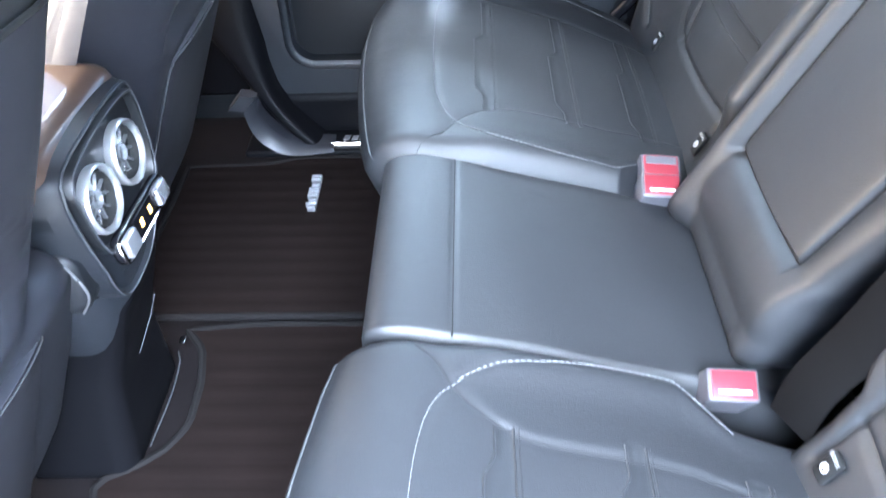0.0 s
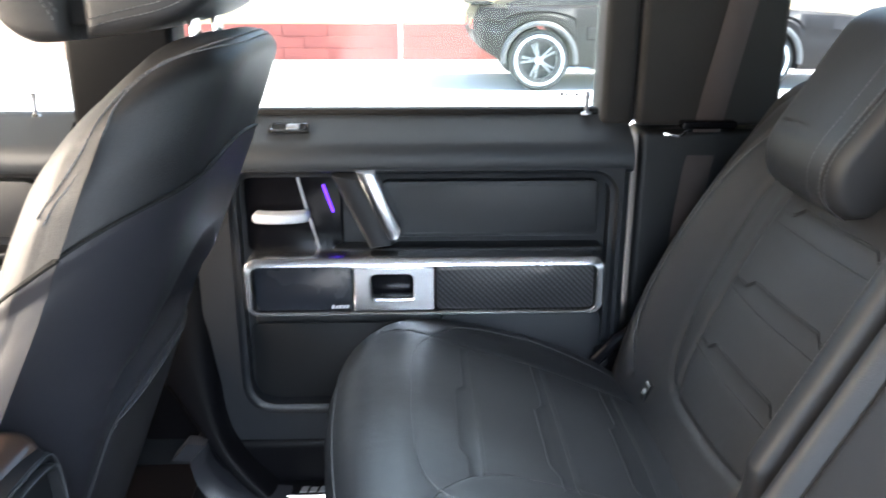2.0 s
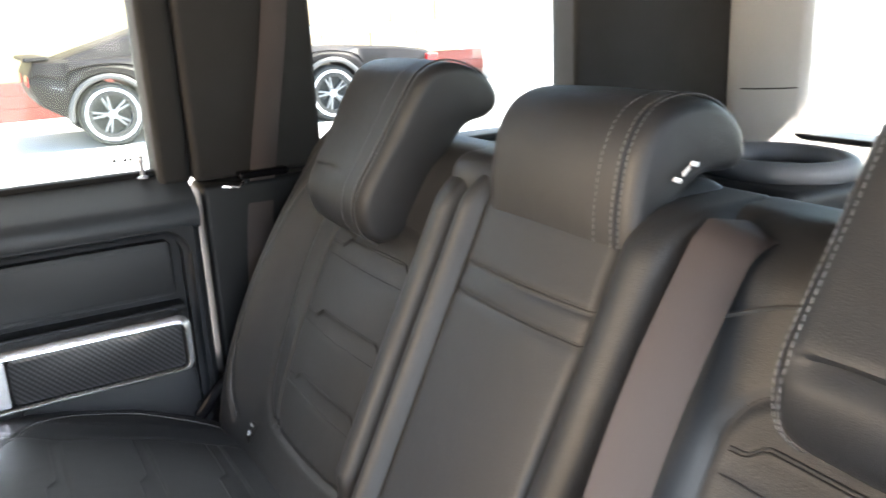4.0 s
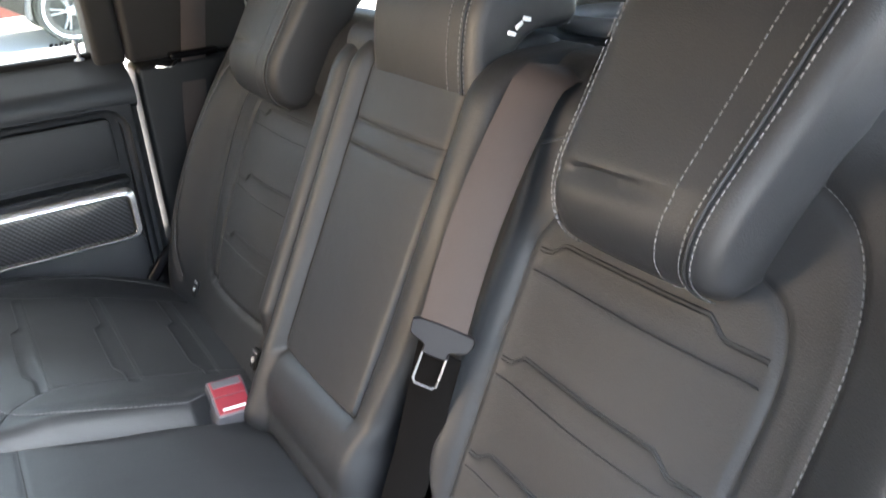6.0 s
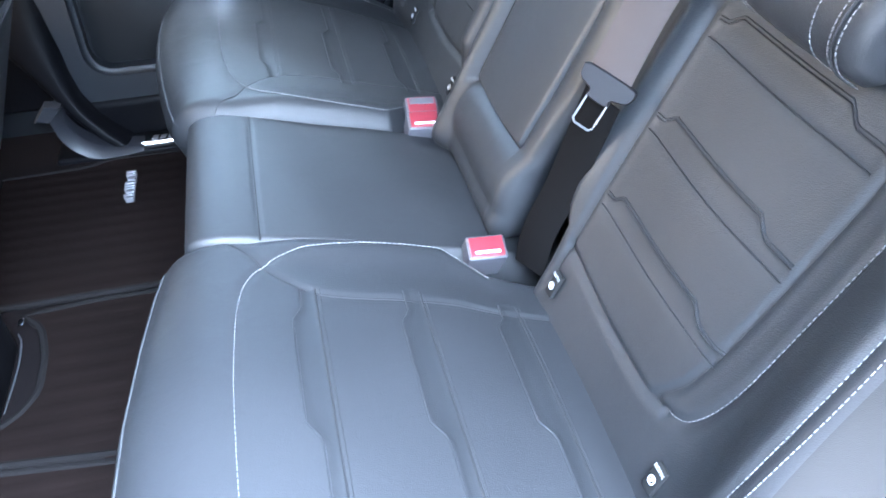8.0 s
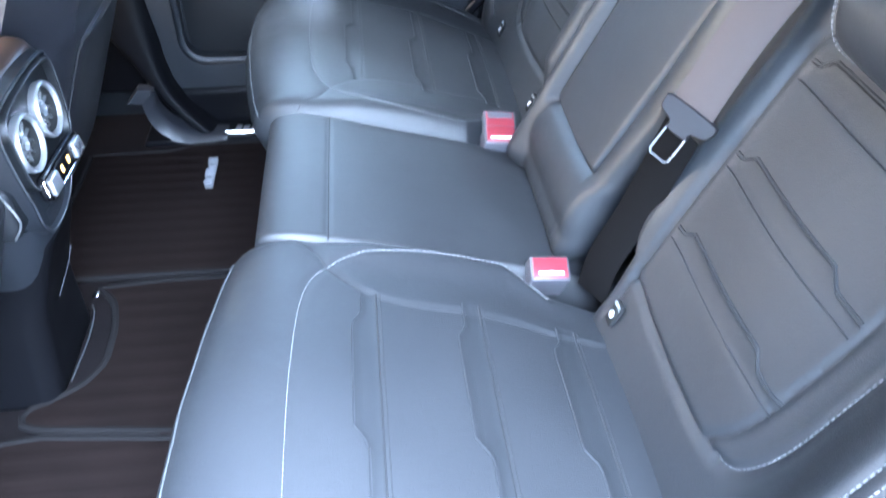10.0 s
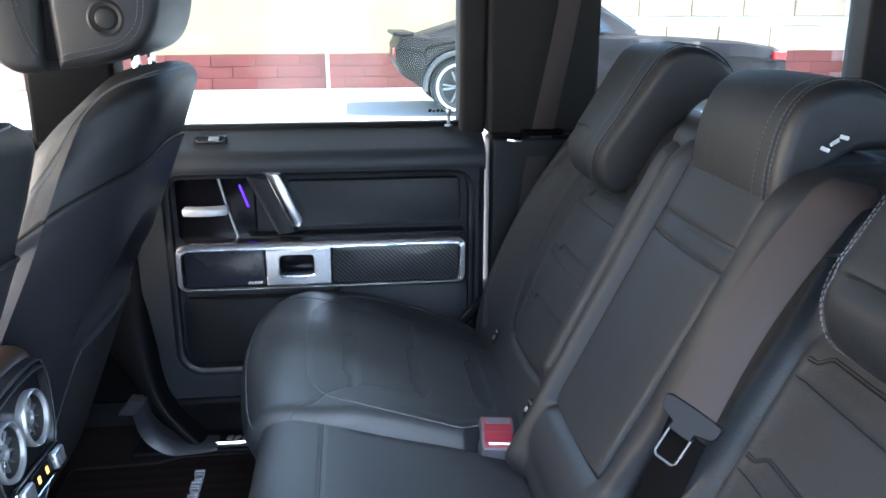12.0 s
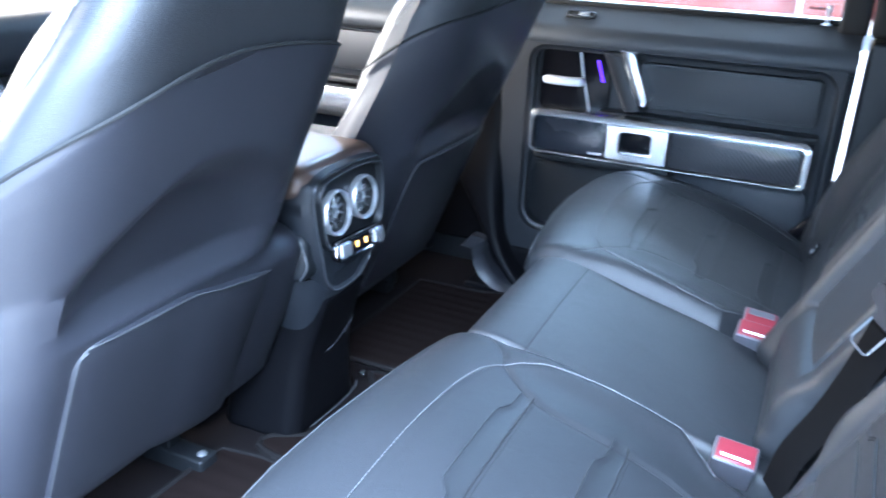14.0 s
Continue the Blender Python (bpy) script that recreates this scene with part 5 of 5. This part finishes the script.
def front_seat(s, pocket_z, p0, p1, label):
    cy = YC + s * 0.376
    ring_at = functools.partial(seat_ring, outer=s)
    ob = thing("front_seat", (-0.45, cy, FLOOR), label, "car seat", "front seats")

    def smooth(a):
        a = np.clip(a, 0, 1)
        return a * a * (3 - 2 * a)

    def scallop(v):
        """The knee hollow in the back shell."""
        v = np.array(v, float)
        y, z = (v[:, 1] - cy) / 0.175, v[:, 2]
        rear = np.clip((v[:, 0] - seat_back_x(z) + 0.07) / 0.03, 0, 1)
        dip = 0.042 * np.clip(1 - np.abs(y) ** 5, 0, 1) * smooth((1.300 - z - 0.10 * np.abs(y) ** 2) / 0.055) * np.clip((z - pocket_z + 0.005) / 0.05, 0.25, 1)
        v[:, 0] -= rear * dip
        return v

    def top(a):
        return ring_at(cy, 1.497 + 0.036 * math.sin(a), half_width(1.50), shrink=0.055 * (1 - math.cos(a)), power=4.2 - 1.2 * (1 - math.cos(a)))
    up = [ring_at(cy, z, half_width(z)) for z in np.linspace(1.37, 1.495, 16)]
    up += [top(a) for a in np.linspace(0.12, math.pi / 2, 12)]
    up += [ring_at(cy, 1.533 + 0.003 * k, half_width(1.50), shrink=0.055 + 0.012 * k, power=3.0) for k in (1, 2, 3, 4)]
    cover = loft(up)
    skin = BVHTree.FromPolygons([tuple(map(float, p)) for p in cover[0]], [list(q) for q in cover[1]])
    part("upper_cover", cover, LEATHER, ob, "smooth black leather upper back")
    v, f = loft([ring_at(cy, z, half_width(z), 0.004) for z in np.linspace(0.82, 1.4065, 110)])
    part("back_shell", (scallop(v), f), SEATSHELL, ob, "dark grey vinyl back shell")
    part("back_piping", tube(ring_at(cy, 1.408, half_width(1.41), 0.0035, n=160), 0.0024, 6, True), SEAL, ob, "dark seam piping")
    # double stitching up one flank, over the shoulder and down the other
    for k in (0, 1):
        half = np.array([(-0.340, 0.234, 1.375), (-0.302, 0.223, 1.432), (-0.279, 0.202, 1.470), (-0.249, 0.165, 1.4995), (-0.214, 0.135, 1.5145), (-0.195, 0.093, 1.521), (-0.188, 0.040, 1.524)])
        half[:, 0] += 0.0075 * k
        half[:, 2] -= 0.0045 * k
        left, right = half * (1, -1, 1) + (0, cy, 0), half[::-1] * (1, 1, 1) + (0, cy, 0)
        path = evenly(spline(np.vstack([left, right]), 8), 0.012)
        path = evenly(path, 0.004)
        for i, p in enumerate(path):
            at, nrm, _, _ = skin.find_nearest(Vector(p))
            path[i] = at + nrm * 0.0008 * (1 if nrm.dot(at - Vector((seat_back_x(1.4) - 0.1, cy, 1.35))) > 0 else -1)
        part("shoulder_stitching", dashes(evenly(path, 0.004), (0.005, 0.0012, 0.001)), THREAD, ob, "pale double stitching", kind="stuff")

    # map pocket
    def bowed(p):
        q = p.copy()
        y = (p[:, 1] - cy) / 0.19
        q[:, 0] += seat_back_x(p[:, 2]) - 0.020 * np.abs(y) ** 3
        if s < 0:
            q[:, 0] -= 0.06 * np.clip(y - 0.85, 0, 1)
            q[:, 1] += 0.022 * np.clip(y, 0, 1)
            q[:, 2] -= 0.040 * np.clip(y - 0.1, 0, 1) ** 0.8
        return q
    pocket = part("map_pocket", warped(gbox((-0.060, cy + p0, 0.835), (0.006, cy + p1, pocket_z), (0.005, 0.03, 0.03), 0.02), bowed), SEATSHELL, ob, "flat map pocket panel")
    lip = [(0.0055, cy + y, z) for y, z in spline([(p0 + 0.002, 0.85), (p0 + 0.001, pocket_z - 0.04), (p0 + 0.010, pocket_z - 0.008), (p0 + 0.038, pocket_z - 0.001), (p1 - 0.038, pocket_z - 0.001), (p1 - 0.010, pocket_z - 0.008)] + ([(p1 - 0.001, pocket_z - 0.04), (p1 - 0.002, 0.85)] if s > 0 else []), 8)]
    part("pocket_piping", tube(bowed(np.array(lip)), 0.0010, 6), PIPING, pocket, "grey piping")
    part("cushion", gbox((-0.98, cy - 0.25, 0.93), (-0.50, cy + 0.25, 1.06), 0.05, 0.08), LEATHER, ob)
    part("lower_skirt", gbox((-0.62, cy - 0.20, 0.80), (-0.475, cy + 0.20, 0.90), 0.02), PLASTIC, ob, "dark plastic skirt")
    for y in (-0.17, 0.17):
        part("rail", gbox((-0.98, cy + y - 0.02, FLOOR - 0.01), (-0.48 if s < 0 else -0.56, cy + y + 0.02, FLOOR + 0.03), 0.006), PLASTIC, ob)
        part("rail_leg", gbox((-0.60, cy + y - 0.015, FLOOR + 0.02), (-0.55, cy + y + 0.015, 0.82), 0.006), PLASTIC, ob)
        part("rail_bolt", moved(lathe([(0.008, 0), (0.008, 0.004), (0.004, 0.007)], 10), pose(-0.495 if s < 0 else -0.58, cy + y, FLOOR + 0.028)), SILVER, ob, "bright bolt")
    # head restraint on two posts: a deep rear block, a dark gap and a slimmer front pad
    yc = cy + 0.027 * s
    y0, y1 = yc - 0.137, yc + 0.137
    for y in (yc - 0.058, yc + 0.045):
        part("post", tube([(-0.238, y, 1.45), (-0.246, y, 1.58)], 0.0066, 12), CHROME, ob, "chrome post")
        part("post_collar", gbox((-0.258, y - 0.016, 1.500), (-0.220, y + 0.016, 1.5165), 0.005), SEAL, ob)
    shape = [(-0.330, 1.523), (-0.282, 1.530), (-0.232, 1.544), (-0.202, 1.570), (-0.186, 1.625), (-0.187, 1.695), (-0.213, 1.748), (-0.270, 1.768), (-0.330, 1.764), (-0.334, 1.640)]
    prof = evenly(spline(shape + shape[:1], 6), 0.006)[:-1]
    head = part("head_restraint", pillow(prof, y0, y1, 0.020, 0.003, 18, 0.013), LEATHER, ob, "black leather head restraint")
    shape = [(-0.345, 1.521), (-0.341, 1.640), (-0.345, 1.762), (-0.392, 1.772), (-0.426, 1.735), (-0.436, 1.640), (-0.424, 1.560), (-0.390, 1.522)]
    prof = evenly(spline(shape + shape[:1], 6), 0.006)[:-1]
    pad = part("front_pad", pillow(prof, y0 - 0.004, y1 + 0.004, 0.020, 0.003, 18, 0.013), LEATHER, head, "slimmer front pad of the head restraint")
    part("pad_gap", gbox((-0.348, y0 + 0.012, 1.535), (-0.322, y1 - 0.012, 1.755), 0.004), SEAL, head, "dark gap before the front pad")
    if s > 0:
        for k in (0, 1):
            d = 0.0075 * k
            side = spline([(-0.206 - d, 1.735), (-0.204 - d, 1.640), (-0.210 - d, 1.590), (-0.226 - d, 1.564 + d * 0.6), (-0.252, 1.551 + d), (-0.300, 1.540 + d), (-0.324, 1.534 + d)], 8)
            part("side_stitching", dashes(evenly([(x, y0 - 0.0010, z) for x, z in side], 0.004), (0.0042, 0.0009, 0.0008), up=(0, -1, 0)), THREAD, head, "pale double stitching", kind="stuff")
            edge = spline([(-0.372 + d, 1.735), (-0.378 + d, 1.640), (-0.368 + d, 1.572), (-0.354 + d * 0.6, 1.540 + d)], 8)
            part("side_stitching", dashes(evenly([(x, y0 - 0.0050, z) for x, z in edge], 0.004), (0.0042, 0.0009, 0.0008), up=(0, -1, 0)), THREAD, pad, "pale double stitching", kind="stuff")
        button = part("release_button", moved(lathe([(0.0250, -0.002), (0.0250, 0.0012), (0.0215, 0.0028), (0.0175, 0.0010), (0.0150, 0.0002), (0.0135, 0.0022), (0.0110, 0.0034), (0.001, 0.0036)], 40), pose(-0.258, y0 + 0.0005, 1.592, 90)), SEAMDARK, head, "round black release button")
        part("button_rim", moved(tube([(0.0150 * math.cos(a), 0.0150 * math.sin(a), 0.0010) for a in np.linspace(0, 2 * math.pi, 40, endpoint=False)], 0.0013, 6, True), pose(-0.258, y0 + 0.0005, 1.592, 90)), SEAL, button, "dark groove")
    return ob


front_seat(-1, 1.100, -0.146, 0.188, "black leather front seat seen from behind, beside the open door")
front_seat(1, 1.120, -0.148, 0.196, "black leather front seat seen from behind, beside the far door")


# ---- centre console ----
console = thing("centre_console", (-0.40, 0.765, FLOOR), "black centre console end with two round vents", "centre console")
_hl = evenly(spline([(0.667, 1.160), (0.690, 1.171), (0.767, 1.175), (0.844, 1.171), (0.867, 1.160), (0.872, 1.130), (0.864, 1.075), (0.846, 1.015), (0.822, 0.978), (0.792, 0.963), (0.742, 0.963), (0.712, 0.978), (0.688, 1.015), (0.670, 1.075), (0.662, 1.130), (0.667, 1.160)], 6), 0.008)[:-1]


def console_x(z):
    """The console's rear face: it draws forward below the vents."""
    return float(np.interp(z, [0.68, 0.826, 0.866, 0.96, 1.04, 1.18], [-0.402, -0.395, -0.383, -0.352, -0.341, -0.346]))


part("housing", loft([[(console_x(z) + x, 0.767 + (y - 0.767) * k, z) for y, z in outline(_hl, i)] for x, i, k in ((-0.15, 0.0, 0.98), (-0.055, -0.001, 1.04), (-0.016, -0.002, 1.05), (-0.007, 0.0, 1.0), (-0.002, 0.001, 1.0), (0.0, 0.004, 1.0), (-0.002, 0.007, 1.0), (-0.005, 0.010, 1.0))]), SOFT, console, "black housing with a satin rim")
part("rim", tube([(console_x(z) + 0.0005, y, z) for y, z in outline(_hl, 0.003)], 0.0010, 6, True), RIMGREY, console, "thin satin rim")
_rings = []
for z in (0.826, 0.832, 0.845, 0.866, 0.90, 0.94, 0.975, 1.0):
    w = float(np.interp(z, [0.826, 0.832, 0.845, 0.866, 0.90, 0.94, 0.975, 1.0], [0.010, 0.024, 0.040, 0.054, 0.068, 0.082, 0.092, 0.096]))
    d = 0.075 * w / 0.098
    ring = []
    for a in np.linspace(0, 2 * math.pi, 40, endpoint=False):
        c, q = math.cos(a), math.sin(a)
        r = (abs(c) ** 3.4 + abs(q) ** 3.4) ** (-1 / 3.4)
        ring.append((console_x(z) - 0.004 - d + d * r * c, 0.767 + w * r * q, z))
    _rings.append(ring)
part("tongue", loft(_rings), SOFT, console, "black tongue tapering down below the vents")
part("lid", gbox((-0.85, 0.651, 1.128), (-0.355, 0.882, 1.187), (0.030, 0.030, 0.026), 0.02), BRONZE, console, "bronze-brown lid")
_pl = evenly(spline([(0.673, 1.145), (0.692, 1.163), (0.767, 1.169), (0.842, 1.163), (0.861, 1.145), (0.860, 1.085), (0.850, 1.055), (0.826, 1.043), (0.767, 1.040), (0.708, 1.048), (0.686, 1.070), (0.673, 1.145)], 6), 0.007)[:-1]
part("face_plate", loft([[(console_x(z) + x, y, z) for y, z in outline(_pl, i)] for x, i in ((-0.01, 0.0), (0.004, 0.0), (0.0062, 0.002), (0.0050, 0.005), (-0.004, 0.008))]), PLASTIC, console, "black face plate with a raised rim")
part("plate_rim", tube([(console_x(z) + 0.0062, y, z) for y, z in outline(_pl, 0.002)], 0.0010, 6, True), RIMGREY, console, "thin satin rim")


def vent(y, z):
    m = pose(-0.342, y, z, 0, 84, 0)
    v = part("vent", moved(lathe([(0.031, -0.020), (0.0356, -0.002), (0.0366, 0.004), (0.0357, 0.0078), (0.0340, 0.0090), (0.0322, 0.0078), (0.0312, 0.003)], 48, False), m), VENTRING, console, "round satin silver air vent")
    part("inner_ring", moved(lathe([(0.0300, -0.004), (0.0298, 0.002), (0.0290, 0.0035), (0.0280, 0.002), (0.0272, -0.008)], 48, False), m), SEAL, v, "black inner ring")
    part("bowl", moved(lathe([(0.001, -0.0118), (0.02, -0.0117), (0.0268, -0.0105)], 32), m), SEAL, v, "black bowl")
    for k in range(11):
        b = gbox((-0.0008, 0.009, -0.010), (0.0008, 0.0268, -0.0015), 0.0006)
        part("blade", moved(b, m @ Matrix.Rotation(2 * math.pi * k / 11 + 0.2, 4, "Z") @ Matrix.Rotation(0.35, 4, "Y")), VENTGREY, v, "satin blade" if not k else "")
    part("hub", moved(lathe([(0.0085, -0.014), (0.0105, -0.006), (0.0105, -0.001), (0.0088, 0.0005), (0.0076, -0.004), (0.001, -0.008)], 24, False), m), VENTGREY, v, "ringed satin hub")
    return v


vent(0.719, 1.108)
vent(0.800, 1.111)
unit = part("control_unit", moved(gbox((-0.004, -0.072, -0.017), (0.008, 0.072, 0.017), (0.004, 0.012, 0.012)), pose(-0.336, 0.772, 1.043, -3, -10, 0)), GLOSSBLACK, console, "black climate control strip with a bright rim")
_m = pose(-0.336, 0.772, 1.043, -3, -10, 0)
part("unit_rim", moved(tube([(0.0075, y, z) for y, z in rrect(-0.070, 0.070, -0.0155, 0.0155, 0.009)], 0.0014, 6, True), _m), CHROME, unit, "thin chrome rim")
part("display", moved(gbox((0.007, -0.030, -0.0125), (0.0095, 0.030, 0.0125), 0.002), _m), GLOSSBLACK, unit, "black display")
part("rocker", moved(gbox((0.006, 0.035, -0.0115), (0.015, 0.064, 0.0115), 0.003), _m), SILVER, unit, "silver rocker")
part("rocker", moved(gbox((0.006, -0.064, -0.0115), (0.015, -0.035, 0.0115), 0.003), _m), SILVER, unit, "silver rocker")
for y in (-0.016, 0.010):
    part("symbol", moved(gbox((0.0092, y, -0.004), (0.0102, y + 0.007, 0.005), 0.0003), _m), DISPLAY, unit, "small amber symbol")
part("lower_body", warped(gbox((-0.16, 0.672, FLOOR - 0.01), (-0.003, 0.884, 0.965), (0.03, 0.03, 0.02), 0.03), lambda p: np.c_[p[:, 0] + np.array([console_x(z) for z in p[:, 2]]), 0.778 + (p[:, 1] - 0.778) * np.interp(p[:, 2], [0.69, 0.87, 0.96], [1.0, 0.72, 0.70]), p[:, 2]]), BLACKSHADED, console, "deep black lower console")
part("tongue_edge", tube(spline([(-0.382, 0.8335, 0.868), (-0.388, 0.815, 0.846), (-0.393, 0.767, 0.826)], 6), 0.0006, 6), RIMGREY, console, "thin grey edge")
part("base_edge", tube(spline([(-0.405, 0.884, 0.702), (-0.398, 0.862, 0.699), (-0.394, 0.802, 0.699), (-0.398, 0.715, 0.699)], 6), 0.0010, 6), RIMGREY, console, "thin grey base edge")
part("side_edge", tube(spline([(-0.361, 0.650, 1.078), (-0.351, 0.650, 1.052), (-0.350, 0.650, 1.035), (-0.363, 0.651, 1.013)], 6), 0.0014, 6), VENTGREY, console, "thin bright side edge")
part("side_cover", gbox((-0.48, 0.6512, 1.006), (-0.354, 0.70, 1.084), (0.02, 0.010, 0.02), 0.02), SOFTDARK, console, "black side cover")
part("floor_clip", gbox((-0.402, 0.886, FLOOR + 0.030), (-0.392, 0.901, FLOOR + 0.0345), 0.002), CHROME, console, "small bright clip")

# ---- dashboard ----
dash = thing("dashboard", (-1.35, YC, 1.0), "pale-lit dashboard with round bright vents", "dashboard")
part("top", gbox((-1.56, YN + 0.02, 1.20), (-1.18, YF - 0.02, 1.33), 0.05, 0.1), SOFT, dash)
part("face", gbox((-1.52, YN + 0.03, 0.90), (-1.24, YF - 0.03, 1.22), 0.03, 0.1), PLASTIC, dash)
part("trim_strip", gbox((-1.25, 0.62, 1.08), (-1.228, YF - 0.06, 1.17), 0.01), ALU, dash, "aluminium strip")
for y in (0.68, 0.80, 1.40):
    dv = part("dash_vent", moved(lathe([(0.030, -0.010), (0.045, 0.0), (0.046, 0.010), (0.038, 0.014), (0.032, 0.0)], 28), pose(-1.235, y, 1.17, 0, 90, 0)), CHROME, dash, "round bright vent")
    part("bowl", moved(lathe([(0.001, 0.0), (0.036, 0.004)], 24), pose(-1.235, y, 1.17, 0, 90, 0)), SEAL, dv)


# ---- floor mats ----
def floor_mat(loop, label, z=FLOOR, ribs=True):
    cx, cy = np.mean(np.array(loop), 0)
    ob = thing("floor_mat", (cx, cy, z), label, "floor mat", "floor mats")
    p = np.array(loop, float)
    edge = evenly(np.vstack([p, p[:1]]), 0.02)[:-1]
    bm = bmesh.new()
    x0, y0 = p.min(0)
    x1, y1 = p.max(0)
    top = [(x, y, z + 0.011) for x, y in edge]
    low = [(x, y, z - 0.002) for x, y in edge]
    k = len(edge)
    v = top + low
    f = [tuple(range(k))] + [(i, k + i, k + (i + 1) % k, (i + 1) % k) for i in range(k)]
    area = 0.5 * np.sum(edge[:, 0] * np.roll(edge[:, 1], -1) - np.roll(edge[:, 0], -1) * edge[:, 1])
    part("top_pad", (v, f if area > 0 else [q[::-1] for q in f]), MATFAB, ob, smooth=False)
    part("binding", tube([(x, y, z + 0.008) for x, y in edge], 0.0065, 8, True), MATEDGE, ob, "grey bound edge")
    if ribs:
        rr = []
        for y in np.arange(y0 + 0.02, y1 - 0.01, 0.034):
            hits = []
            for a, b in zip(p, np.roll(p, -1, 0)):
                if (a[1] - y) * (b[1] - y) < 0:
                    hits.append(a[0] + (b[0] - a[0]) * (y - a[1]) / (b[1] - a[1]))
            hits.sort()
            for a, b in zip(hits[::2], hits[1::2]):
                if b - a > 0.05:
                    rr.append(tube([(a + 0.01, y, z + 0.0105), (b - 0.01, y, z + 0.0105)], 0.013, 8, flat=0.10))
        part("ribs", join(*rr), MATFAB, ob, kind="stuff")
    bm.free()
    return ob


floor_mat([(-0.03, 0.965), (-0.03, 1.405), (-0.30, 1.405), (-0.36, 1.385), (-0.52, 1.38), (-0.52, 1.0), (-0.47, 0.965)], "dark brown ribbed floor mat with a bright badge on it")
floor_mat([(-0.03, 0.945), (-0.30, 0.945), (-0.405, 0.935), (-0.372, 0.895), (-0.358, 0.83), (-0.356, 0.755), (-0.375, 0.715), (-0.41, 0.685), (-0.452, 0.664), (-0.455, 0.640), (-0.425, 0.627), (-0.20, 0.604), (-0.03, 0.590)], "dark ribbed tunnel mat cut round the console")
floor_mat([(-0.03, -0.02), (-0.03, 0.575), (-0.20, 0.590), (-0.42, 0.612), (-0.50, 0.60), (-0.52, 0.10), (-0.48, -0.02)], "dark ribbed floor mat by the open door")
badge = thing("mat_badge", (-0.257, 1.285, FLOOR + 0.02), "small bright metal badge on the mat", "badge")
for y0, w in ((1.228, 0.008), (1.240, 0.004), (1.249, 0.010), (1.264, 0.004), (1.273, 0.005), (1.284, 0.005), (1.296, 0.012), (1.316, 0.005), (1.326, 0.004)):
    part("bar", gbox((-0.267 + 0.004 * (w > 0.006), y0, FLOOR + 0.008), (-0.248, y0 + w, FLOOR + 0.0225), 0.0008), SILVER, badge)

# ---- blocks of the yard wall ----
_bm = mesh("block", gbox((0, 0, 0), (0.685, 0.035, 0.176), 0.005))
for row in range(3):
    for i in range(-19, 12):
        b = part("block", _bm, REDBLOCK, wall)
        b.matrix_basis = pose(i * 0.69 + (0.33 if row % 2 else 0), 13.190 + 0.003 * ((i * 7 + row * 3) % 3 - 1), GZ + 0.004 + row * 0.181)
_sm = mesh("stone_block", gbox((0, 0, 0), (0.885, 0.06, 0.40), 0.02))
_cm = mesh("course_block", gbox((0, 0, 0), (1.19, 0.045, 0.135), 0.008))
for row in range(6):
    for i in range(6):
        b = part("stone", _sm, TANSTONE, stone)
        b.matrix_basis = pose(2.62 + i * 0.90 + (0.4 if row % 2 else 0), 13.18 + 0.012 * ((i * 5 + row * 7) % 4 - 1.5) / 2, GZ + 0.55 + row * 0.56)
    for i in range(5):
        b = part("course", _cm, CREAM, stone, "smooth pale course")
        b.matrix_basis = pose(2.62 + i * 1.20, 13.195, GZ + 0.96 + row * 0.56)
